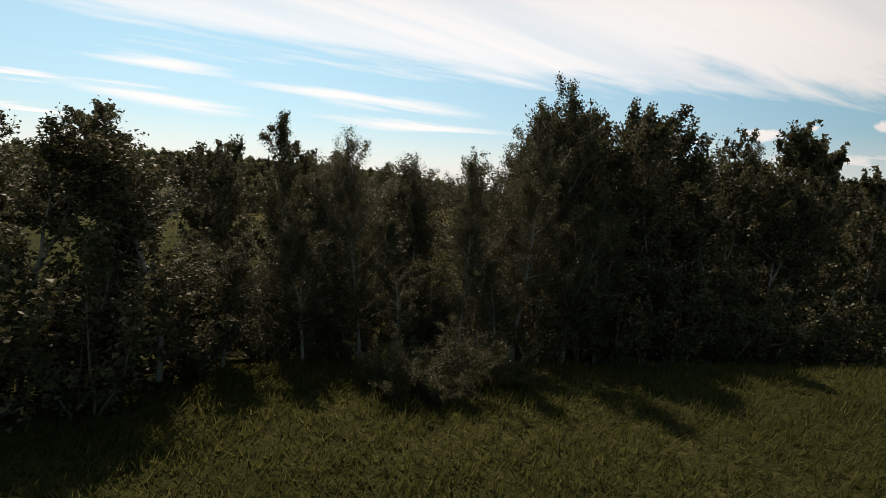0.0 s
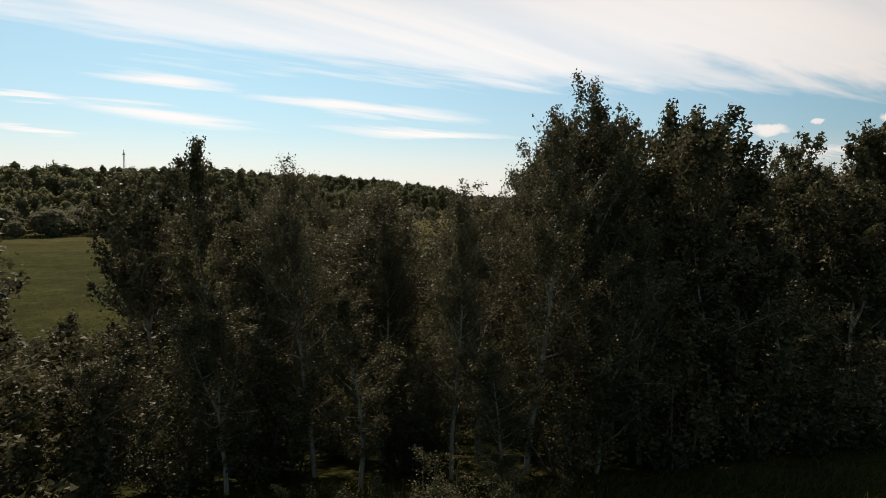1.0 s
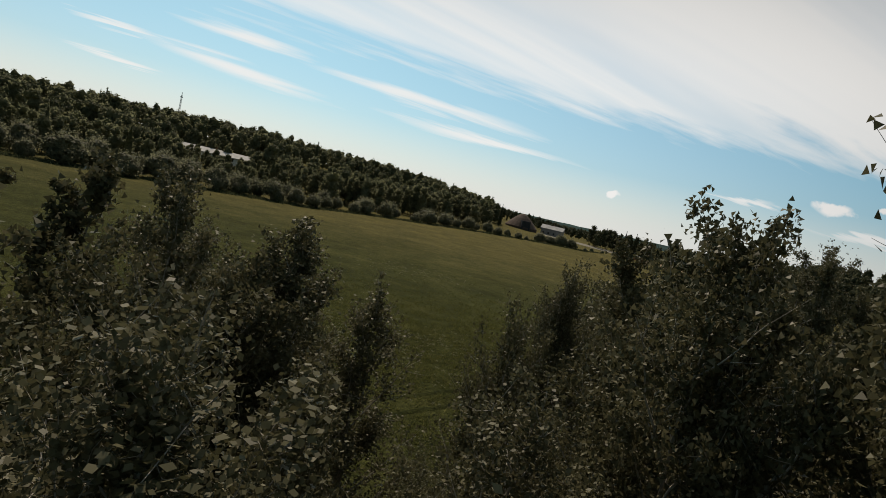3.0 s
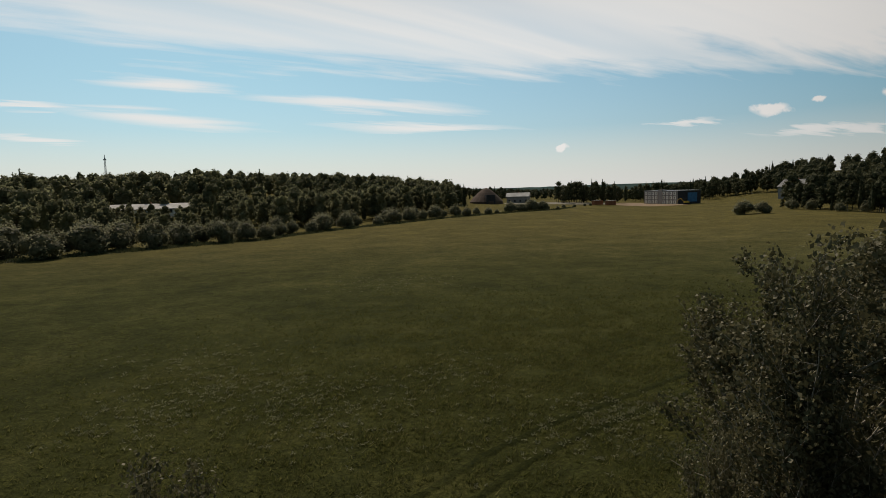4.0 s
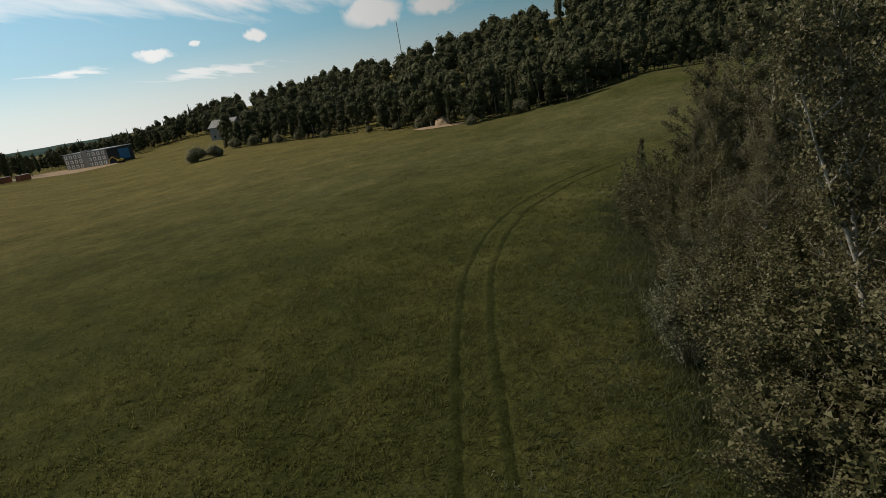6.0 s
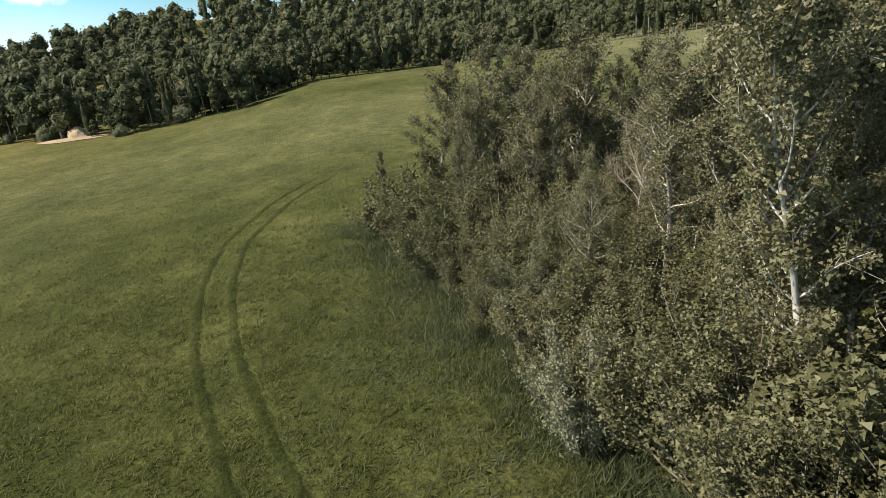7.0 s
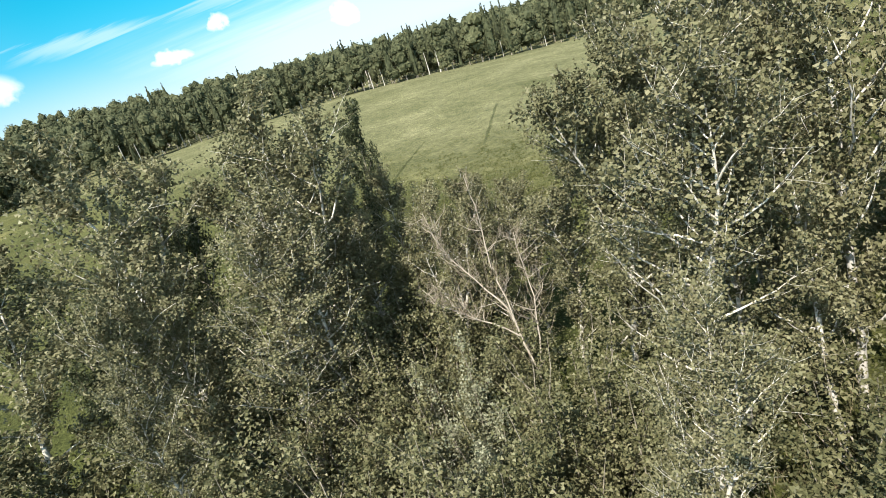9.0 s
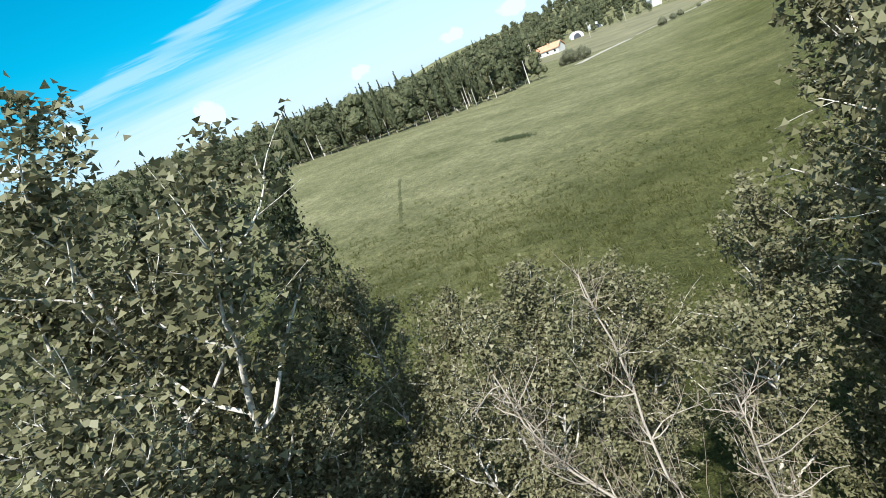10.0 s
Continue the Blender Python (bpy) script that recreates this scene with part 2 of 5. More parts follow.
def forest_material(name, stops, rough=0.7, lit=0.35):
    m, tree, b = material(name, rough, 0.1)
    tint = tree.nodes.new("ShaderNodeAttribute")
    tint.attribute_name = "tint"
    add = tree.nodes.new("ShaderNodeMath")
    add.operation = "MULTIPLY_ADD"
    add.inputs[1].default_value = 0.5
    whole = tree.nodes.new("ShaderNodeValue")
    whole.outputs[0].default_value = 1.0
    tree.links.new(leafy_cells(tree, b, 1.6, whole.outputs[0], 0.8), add.inputs[0])
    part_of = tree.nodes.new("ShaderNodeMath")
    part_of.operation = "MULTIPLY"
    part_of.inputs[1].default_value = 0.5
    tree.links.new(tint.outputs["Fac"], part_of.inputs[0])
    tree.links.new(part_of.outputs[0], add.inputs[2])
    col = colours(tree, add.outputs[0], stops)
    tree.links.new(col, b.inputs["Base Color"])
    tr = tree.nodes.new("ShaderNodeBsdfTranslucent")
    tree.links.new(col, tr.inputs["Color"])
    mix = tree.nodes.new("ShaderNodeMixShader")
    mix.inputs[0].default_value = lit
    tree.links.new(b.outputs[0], mix.inputs[1])
    tree.links.new(tr.outputs[0], mix.inputs[2])
    tree.links.new(mix.outputs[0], tree.nodes["Material Output"].inputs["Surface"])
    return m


FOREST_LEAF = forest_material("forest_leaf", [(0.0, (0.036, 0.041, 0.022)), (0.5, (0.070, 0.076, 0.038)), (1.0, (0.128, 0.128, 0.066))])
# lighter leaf copy for the backlit woods, hazy brightness painted into its colour
LIFTED_BROADLEAF = forest_material("lifted_broadleaf_leaf", [(0.0, (0.088, 0.096, 0.054)), (0.5, (0.165, 0.172, 0.094)), (1.0, (0.265, 0.260, 0.150))], 0.7, 0.66)


def bark_material(name, pale, dark, scale, amount):
    m, tree, b = material(name, 0.85, 0.25)
    pos = tree.nodes.new("ShaderNodeTexCoord")
    mp = node(tree, "ShaderNodeMapping", Scale=(1, 1, 0.35))
    tree.links.new(pos.outputs["Object"], mp.inputs[0])
    n = node(tree, "ShaderNodeTexNoise", Scale=scale, Detail=6.0, Roughness=0.65)
    tree.links.new(mp.outputs[0], n.inputs["Vector"])
    tree.links.new(colours(tree, n.outputs["Fac"], [(amount - 0.12, dark), (amount + 0.06, pale), (1.0, pale)]), b.inputs["Base Color"])
    bump = node(tree, "ShaderNodeBump", Strength=0.4, Distance=0.02)
    tree.links.new(n.outputs["Fac"], bump.inputs["Height"])
    tree.links.new(bump.outputs[0], b.inputs["Normal"])
    return m


ASPEN_BARK = bark_material("aspen_bark", (0.40, 0.37, 0.31), (0.085, 0.07, 0.055), 9.0, 0.42)
BIRCH_BARK = bark_material("birch_bark", (0.38, 0.355, 0.31), (0.10, 0.085, 0.07), 7.0, 0.38)
WILLOW_BARK = bark_material("willow_bark", (0.20, 0.175, 0.135), (0.07, 0.058, 0.042), 12.0, 0.45)
DEAD_WOOD = bark_material("dead_wood", (0.25, 0.215, 0.17), (0.16, 0.13, 0.10), 11.0, 0.40)

DEAD_TWIG = bark_material("dry_twig", (0.24, 0.195, 0.145), (0.12, 0.095, 0.07), 14.0, 0.40)


def ground_material():
    m, tree, b = material("meadow_ground", 1.0, 0.03)
    L = tree.links.new
    pos = tree.nodes.new("ShaderNodeNewGeometry").outputs["Position"]
    wide = node(tree, "ShaderNodeTexNoise", Scale=0.018, Detail=4.0, Roughness=0.55)
    mid = node(tree, "ShaderNodeTexNoise", Scale=0.16, Detail=5.0, Roughness=0.6)
    fine = node(tree, "ShaderNodeTexNoise", Scale=2.6, Detail=7.0, Roughness=0.72)
    stretch = node(tree, "ShaderNodeMapping", Scale=(0.75, 1.0, 1.0), Rotation=(0, 0, radians(-22)))
    L(pos, stretch.inputs[0])
    L(stretch.outputs[0], mid.inputs["Vector"])
    L(pos, wide.inputs["Vector"])
    L(pos, fine.inputs["Vector"])
    green = colours(tree, mid.outputs["Fac"], [(0.30, (0.038, 0.044, 0.014)), (0.52, (0.055, 0.060, 0.019)), (0.72, (0.078, 0.079, 0.027))])
    dry = colours(tree, mid.outputs["Fac"], [(0.30, (0.064, 0.068, 0.029)), (0.55, (0.090, 0.090, 0.038)), (0.75, (0.122, 0.115, 0.050))])
    sep = tree.nodes.new("ShaderNodeVectorMath")
    sep.operation = "DISTANCE"
    L(pos, sep.inputs[0])
    sep.inputs[1].default_value = (-12, 92, 0)
    far = tree.nodes.new("ShaderNodeMapRange")
    far.interpolation_type = "SMOOTHSTEP"
    far.inputs["From Min"].default_value, far.inputs["From Max"].default_value = 35, 125
    L(sep.outputs["Value"], far.inputs["Value"])
    patch = tree.nodes.new("ShaderNodeMapRange")
    patch.inputs["From Min"].default_value, patch.inputs["From Max"].default_value = 0.30, 0.60
    L(wide.outputs["Fac"], patch.inputs["Value"])
    both = tree.nodes.new("ShaderNodeMath")
    both.operation = "MULTIPLY"
    L(far.outputs[0], both.inputs[0])
    L(patch.outputs[0], both.inputs[1])
    mix = tree.nodes.new("ShaderNodeMix")
    mix.data_type = "RGBA"
    L(both.outputs[0], mix.inputs["Factor"])
    L(green, mix.inputs["A"])
    L(dry, mix.inputs["B"])
    # ripening brownish grass towards the far north edge
    place = tree.nodes.new("ShaderNodeSeparateXYZ")
    L(pos, place.inputs[0])
    north = tree.nodes.new("ShaderNodeMapRange")
    north.interpolation_type = "SMOOTHSTEP"
    north.inputs["From Min"].default_value, north.inputs["From Max"].default_value = 105, 215
    L(place.outputs["Y"], north.inputs["Value"])
    ripe = tree.nodes.new("ShaderNodeMix")
    ripe.data_type = "RGBA"
    L(north.outputs[0], ripe.inputs["Factor"])
    L(mix.outputs["Result"], ripe.inputs["A"])
    L(colours(tree, mid.outputs["Fac"], [(0.30, (0.092, 0.084, 0.032)), (0.52, (0.116, 0.102, 0.037)), (0.72, (0.150, 0.124, 0.044))]), ripe.inputs["B"])
    # thin pale grass on the slope in the south-east
    slope = []
    for axis, a, c in (("X", 38, 72), ("Y", 52, 8)):
        m_range = tree.nodes.new("ShaderNodeMapRange")
        m_range.interpolation_type = "SMOOTHSTEP"
        m_range.inputs["From Min"].default_value, m_range.inputs["From Max"].default_value = a, c
        L(place.outputs[axis], m_range.inputs["Value"])
        slope.append(m_range.outputs[0])
    there = tree.nodes.new("ShaderNodeMath")
    there.operation = "MULTIPLY"
    L(slope[0], there.inputs[0])
    L(slope[1], there.inputs[1])
    thin = tree.nodes.new("ShaderNodeMix")
    thin.data_type = "RGBA"
    L(there.outputs[0], thin.inputs["Factor"])
    L(ripe.outputs["Result"], thin.inputs["A"])
    L(colours(tree, mid.outputs["Fac"], [(0.32, (0.094, 0.095, 0.048)), (0.52, (0.120, 0.118, 0.062)), (0.70, (0.148, 0.142, 0.078))]), thin.inputs["B"])
    # broad lusher and thinner places
    swell = node(tree, "ShaderNodeTexNoise", Scale=0.055, Detail=6.0, Roughness=0.6)
    L(pos, swell.inputs["Vector"])
    lush = colours(tree, swell.outputs["Fac"], [(0.30, (0.86, 0.88, 0.84)), (0.5, (1.05, 1.05, 1.06)), (0.70, (1.24, 1.22, 1.24))])
    mul0 = tree.nodes.new("ShaderNodeMix")
    mul0.data_type, mul0.blend_type = "RGBA", "MULTIPLY"
    mul0.inputs["Factor"].default_value = 1.0
    L(thin.outputs["Result"], mul0.inputs["A"])
    L(lush, mul0.inputs["B"])
    grain = colours(tree, fine.outputs["Fac"], [(0.25, (0.45, 0.45, 0.45)), (0.5, (0.95, 0.95, 0.95)), (0.78, (1.6, 1.55, 1.45))])
    mul = tree.nodes.new("ShaderNodeMix")
    mul.data_type, mul.blend_type = "RGBA", "MULTIPLY"
    mul.inputs["Factor"].default_value = 0.8
    L(mul0.outputs["Result"], mul.inputs["A"])
    L(grain, mul.inputs["B"])
    blades = node(tree, "ShaderNodeTexNoise", Scale=8.5, Detail=5.0, Roughness=0.75)
    L(pos, blades.inputs["Vector"])
    sharp = colours(tree, blades.outputs["Fac"], [(0.32, (0.35, 0.36, 0.35)), (0.5, (0.95, 0.95, 0.95)), (0.68, (1.75, 1.7, 1.5))])
    mul2 = tree.nodes.new("ShaderNodeMix")
    mul2.data_type, mul2.blend_type = "RGBA", "MULTIPLY"
    mul2.inputs["Factor"].default_value = 0.8
    L(mul.outputs["Result"], mul2.inputs["A"])
    L(sharp, mul2.inputs["B"])
    # tussocks and trodden places, drawn out along the mowing
    tuft = node(tree, "ShaderNodeTexNoise", Scale=0.75, Detail=5.0, Roughness=0.68)
    L(pos, tuft.inputs["Vector"])
    tussock = colours(tree, tuft.outputs["Fac"], [(0.34, (0.62, 0.66, 0.60)), (0.5, (1.0, 1.0, 1.0)), (0.66, (1.36, 1.32, 1.30))])
    mul4 = tree.nodes.new("ShaderNodeMix")
    mul4.data_type, mul4.blend_type = "RGBA", "MULTIPLY"
    mul4.inputs["Factor"].default_value = 0.6
    L(mul2.outputs["Result"], mul4.inputs["A"])
    L(tussock, mul4.inputs["B"])
    # wheel ruts: pressed grass, the furrow's shade painted along the middle of the strip
    worn = tree.nodes.new("ShaderNodeAttribute")
    worn.attribute_name = "tint"
    rut_shade = colours(tree, worn.outputs["Fac"], [(0.0, (1, 1, 1)), (1.0, (0.56, 0.60, 0.56))])
    mul3 = tree.nodes.new("ShaderNodeMix")
    mul3.data_type, mul3.blend_type = "RGBA", "MULTIPLY"
    mul3.inputs["Factor"].default_value = 1.0
    L(mul4.outputs["Result"], mul3.inputs["A"])
    L(rut_shade, mul3.inputs["B"])
    L(mul3.outputs["Result"], b.inputs["Base Color"])
    bump = node(tree, "ShaderNodeBump", Strength=0.9, Distance=0.35)
    L(fine.outputs["Fac"], bump.inputs["Height"])
    L(bump.outputs[0], b.inputs["Normal"])
    return m


GROUND = ground_material()


def plain(name, colour, rough=0.8, spec=0.3, vary=0.25, scale=1.5, metal=0.0):
    m, tree, b = material(name, rough, spec)
    pos = tree.nodes.new("ShaderNodeTexCoord").outputs["Object"]
    n = node(tree, "ShaderNodeTexNoise", Scale=scale, Detail=6.0, Roughness=0.65)
    tree.links.new(pos, n.inputs["Vector"])
    lo, hi = (tuple(c * (1 + s * vary) for c in colour) for s in (-1, 1))
    tree.links.new(colours(tree, n.outputs["Fac"], [(0.3, lo), (0.7, hi)]), b.inputs["Base Color"])
    b.inputs["Metallic"].default_value = metal
    return m


SAND = plain("bare_sand", (0.27, 0.20, 0.135), 0.95, 0.1, 0.25, 0.3)
GRAVEL = plain("pale_gravel", (0.24, 0.22, 0.18), 0.95, 0.1, 0.2, 0.5)
DRY_FIELD = plain("mown_dry_field", (0.125, 0.115, 0.065), 0.95, 0.1, 0.25, 0.05)
# far woods, the blue of hazy air mixed into their colour
FAR_HILL = plain("haze_tinted_wooded_hill", (0.045, 0.075, 0.072), 0.95, 0.0, 0.25, 0.01)
RENDER_GREY = plain("bare_concrete_wall", (0.24, 0.23, 0.23), 0.9, 0.2, 0.2, 0.4)
WHITE_TRIM = plain("white_reveal", (0.78, 0.77, 0.74), 0.7, 0.3, 0.06)
DARK_GLASS = plain("dark_glass", (0.03, 0.035, 0.04), 0.15, 0.5, 0.2)
BLUE_SHEET = plain("blue_sheeting", (0.03, 0.17, 0.36), 0.5, 0.4, 0.25, 0.8)
# insulation of the end wall; on doorways it stands for the shade inside
DARK_WALL = plain("dark_insulation_and_doorway_shade", (0.045, 0.047, 0.055), 0.85, 0.2, 0.3, 0.5)
STEEL = plain("galvanised_steel", (0.45, 0.46, 0.47), 0.45, 0.5, 0.1, 2.0, 0.7)
BROWN_ROOF = plain("weathered_brown_roof", (0.100, 0.072, 0.058), 0.9, 0.2, 0.3, 0.25)
BRIGHT_ROOF = plain("bright_sheet_roof", (0.40, 0.40, 0.39), 0.75, 0.3, 0.35, 0.25)
ORANGE_ROOF = plain("clay_tile_roof", (0.42, 0.20, 0.12), 0.85, 0.2, 0.2, 1.0)
WHITE_WALL = plain("white_plaster", (0.74, 0.72, 0.68), 0.85, 0.2, 0.06, 0.5)
PALE_WALL = plain("aged_pale_plaster", (0.40, 0.38, 0.34), 0.9, 0.2, 0.15, 0.8)
GREY_ROOF = plain("grey_fibre_cement_roof", (0.24, 0.24, 0.24), 0.9, 0.2, 0.2, 0.5)
RUST = plain("rusty_container", (0.30, 0.11, 0.06), 0.8, 0.3, 0.3, 0.7)
YELLOW = plain("yellow_machine_paint", (0.60, 0.38, 0.05), 0.5, 0.4, 0.15)
POLE_WOOD = plain("weathered_pole", (0.28, 0.25, 0.21), 0.9, 0.2, 0.2, 3.0)
CAR_PAINT = plain("dark_blue_car_paint", (0.05, 0.07, 0.11), 0.25, 0.6, 0.1)
RUBBER = plain("black_rubber", (0.02, 0.02, 0.02), 0.9, 0.2, 0.2)


# ---- mesh helpers ----
def mesh_from(name, verts, quads, mat, smooth=False, tint=None):
    """A mesh from arrays: verts (n, 3) and quads (m, 4)."""
    verts, quads = np.asarray(verts, np.float32), np.asarray(quads, np.int32)
    me = bpy.data.meshes.new(name)
    me.vertices.add(len(verts))
    me.vertices.foreach_set("co", verts.ravel())
    me.loops.add(quads.size)
    me.loops.foreach_set("vertex_index", quads.ravel())
    me.polygons.add(len(quads))
    me.polygons.foreach_set("loop_start", np.arange(0, quads.size, quads.shape[1], dtype=np.int32))
    if smooth:
        me.polygons.foreach_set("use_smooth", np.ones(len(quads), bool))
    if tint is not None:
        me.attributes.new("tint", "FLOAT", "POINT").data.foreach_set("value", np.asarray(tint, np.float32))
    me.update(calc_edges=True)
    me.materials.append(mat)
    return me


def part(name, me, parent, label="", at=None):
    ob = new(name, me)
    ob.parent = parent
    if at is not None:
        ob.matrix_basis = at
    return tagged(ob, label)


class Tubes:
    """Tapered limbs gathered into one mesh."""

    def __init__(self):
        self.v, self.q, self.count = [], [], 0

    def add(self, path, radii, sides=5):
        path = np.asarray(path, float)
        n = len(path)
        way = np.gradient(path, axis=0)
        way /= np.linalg.norm(way, axis=1, keepdims=True) + 1e-9
        ref = np.where(np.abs(way[:, 2:3]) < 0.9, [[0, 0, 1.0]], [[1.0, 0, 0]])
        a = np.cross(way, ref)
        a /= np.linalg.norm(a, axis=1, keepdims=True) + 1e-9
        b = np.cross(way, a)
        ang = np.arange(sides) * 2 * np.pi / sides
        ring = path[:, None] + (a[:, None] * np.cos(ang)[None, :, None] + b[:, None] * np.sin(ang)[None, :, None]) * np.asarray(radii)[:, None, None]
        i, j = np.meshgrid(np.arange(n - 1), np.arange(sides), indexing="ij")
        k = (j + 1) % sides
        q = np.stack([i * sides + j, i * sides + k, (i + 1) * sides + k, (i + 1) * sides + j], -1).reshape(-1, 4)
        self.v.append(ring.reshape(-1, 3))
        self.q.append(q + self.count)
        self.count += n * sides

    def mesh(self, name, mat):
        return mesh_from(name, np.concatenate(self.v), np.concatenate(self.q), mat, True)


def leaves(rng, centres, size, long=1.25, out=None, kite=True):
    """Small leaves at the centres, turned every way, or leaning outwards where out is given. Kites have four corners, slivers three."""
    n = len(centres)
    face = rng.normal(size=(n, 3))
    if out is not None:
        face = face + out
    face /= np.linalg.norm(face, axis=1, keepdims=True)
    d = np.cross(face, rng.normal(size=(n, 3)))
    d /= np.linalg.norm(d, axis=1, keepdims=True) + 1e-9
    side = np.cross(face, d)
    s = (size * rng.uniform(0.65, 1.35, n))[:, None]
    if kite:
        v = np.stack([centres - d * s * 0.5 * long, centres + side * s * 0.46 - d * s * 0.06, centres + d * s * 0.6 * long, centres - side * s * 0.46 - d * s * 0.06], 1)
    else:
        v = np.stack([centres - d * s * 0.55 * long, centres + side * s * 0.55 + d * s * 0.3, centres - side * s * 0.5 + d * s * 0.42], 1)
    return v.reshape(-1, 3), np.arange(len(v) * v.shape[1]).reshape(-1, v.shape[1])


def joined(a, b):
    return np.concatenate([a[0], b[0]]), np.concatenate([a[1], b[1] + len(a[0])])


def bend(rng, start, way, length, n, rise=0.25, wild=0.12):
    """A limb's path that bends upwards."""
    pts, p, w = [np.array(start, float)], np.array(start, float), np.array(way, float)
    for _ in range(n):
        w = w + rng.normal(0, wild, 3) + [0, 0, rise]
        w /= np.linalg.norm(w)
        p = p + w * length / n
        pts.append(p)
    return np.array(pts)


def along(path, u):
    s = u * (len(path) - 1)
    i = min(int(s), len(path) - 2)
    return path[i] + (path[i + 1] - path[i]) * (s - i)


def spray_leaves(rng, twigs, cores, count, leaf, long, loose, kite):
    """Leaves in loose sprays along the twigs (rows of start and end), some deep in the crown and some astray."""
    twigs = np.array(twigs)
    a, b = twigs[:, 0], twigs[:, 1]
    span = np.linalg.norm(b - a, axis=1)
    share = span * np.exp(rng.normal(0, 0.95, len(span)))
    pick = rng.choice(len(twigs), count, p=share / share.sum())
    u = rng.uniform(-0.05, 1.08, count)
    wide = (0.05 + loose * np.minimum(span[pick], 1.6)) * (1.2 - 0.65 * np.clip(u, 0, 1)) * np.where(rng.uniform(size=count) < 0.12, 1.7, 1.0)
    off = rng.normal(size=(count, 3)) * wide[:, None]
    at = a[pick] + (b - a)[pick] * u[:, None] + off
    at[:, 2] = np.maximum(at[:, 2], 0.08)
    out = off / (np.linalg.norm(off, axis=1, keepdims=True) + 1e-6)
    v, q = leaves(rng, at, leaf, long, out * 0.25 + [0, 0, 0.3], kite)
    # broader tufts close to the limbs keep the heart of the crown dark
    cores = np.array(cores)
    n = int(count * 0.11)
    pick = rng.integers(0, len(cores), n)
    deep = cores[pick, 0] + (cores[pick, 1] - cores[pick, 0]) * rng.uniform(0, 1, n)[:, None] + rng.normal(0, 0.10, (n, 3))
    deep[:, 2] = np.maximum(deep[:, 2], 0.1)
    v, q = joined((v, q), leaves(rng, deep, min(0.3, leaf * 1.4), long, np.array([[0, 0, 0.3]]), kite))
    return v, q, np.zeros(len(v))


def round_box(n):
    """A unit ball from a cube with n by n faces a side: its corners and its four-cornered faces."""
    found, faces = {}, []
    for axis in range(3):
        for side in (-1, 1):
            for i in range(n):
                for j in range(n):
                    ring = []
                    for a, b in ((i, j), (i + 1, j), (i + 1, j + 1), (i, j + 1)):
                        p = [0, 0, 0]
                        p[axis], p[(axis + 1) % 3], p[(axis + 2) % 3] = side * n, 2 * a - n, 2 * b - n
                        ring.append(found.setdefault(tuple(p), len(found)))
                    faces.append(ring if side > 0 else ring[::-1])
    v = np.array(list(found), float)
    return v / np.linalg.norm(v, axis=1, keepdims=True), np.array(faces)


def make_tree(seed, height, spread, count, leaf, crown_from=0.2, limbs=30, shoots=6, lean=0.04, radius=0.010, long=1.15, leaders=1, widest=0.4, drawn=1.0, loose=0.115, kite=False):
    """Limbs and leaves of an upright broadleaf: returns the tubes, the leaf corners, the leaf faces and their tint."""
    rng = np.random.default_rng(seed)
    tubes, twigs, cores = Tubes(), [], []
    r0 = height * radius
    for lead in range(leaders):
        if lead == 0:
            trunk = bend(rng, (0, 0, -0.3), (rng.normal(0, lean), rng.normal(0, lean), 1), height + 0.3, 11, 0.05, 0.055)
            stem, first, tall = trunk, crown_from, height
        else:
            s = rng.uniform(0.28, 0.5)
            a = rng.uniform(0, 6.28)
            tall = height * (1 - s) * rng.uniform(0.8, 0.98)
            stem = bend(rng, along(trunk, s), (0.45 * math.cos(a), 0.45 * math.sin(a), 1), tall, 8, 0.16, 0.06)
            first = 0.18
        tubes.add(stem, np.linspace(r0 if lead == 0 else r0 * 0.6, 0.010, len(stem)) ** 1.0, 7)
        share = limbs if lead == 0 else limbs // 2
        turn = rng.uniform(0, 6.28)
        for i in range(share):
            k = (i + rng.uniform(0, 1)) / share
            s = first + (0.985 - first) * k
            turn += 2.4 + rng.normal(0, 0.5)
            shape = min(1.0, 0.55 + 0.45 * k / widest) if k < widest else (1 - ((k - widest) / (1 - widest)) ** 1.6 * 0.72)
            reach = spread * shape * rng.uniform(0.55, 1.25) * (1.0 if lead == 0 else 0.75)
            tilt = rng.uniform(0.25, 0.8) + 0.7 * k
            way = np.array((math.cos(turn), math.sin(turn), tilt))
            limb = bend(rng, along(stem, s), way / np.linalg.norm(way), reach * 1.15, 6, 0.10, 0.15)
            rr = max(0.010, r0 * 0.50 * (1 - 0.75 * s))
            tubes.add(limb, np.linspace(rr, 0.006, len(limb)), 4)
            twigs.append((along(limb, 0.55), limb[-1]))
            cores.append((limb[0], along(limb, 0.6)))
            for _ in range(shoots):
                u = rng.uniform(0.22, 0.98)
                w = rng.normal(0, 0.55, 3) + (limb[-1] - limb[-2]) / np.linalg.norm(limb[-1] - limb[-2]) * 0.6
                w[2] += 0.35
                w /= np.linalg.norm(w)
                shoot = bend(rng, along(limb, u), w, rng.uniform(0.4, 1.15) * (0.28 + 0.36 * reach), 2, 0.08, 0.16)
                if rng.uniform() < drawn:
                    tubes.add(shoot, (0.007, 0.005, 0.002), 3)
                twigs.append((shoot[0], shoot[-1]))
        twigs.append((along(stem, 0.9), stem[-1]))
    return (tubes, *spray_leaves(rng, twigs, cores, count, leaf, long, loose, kite))


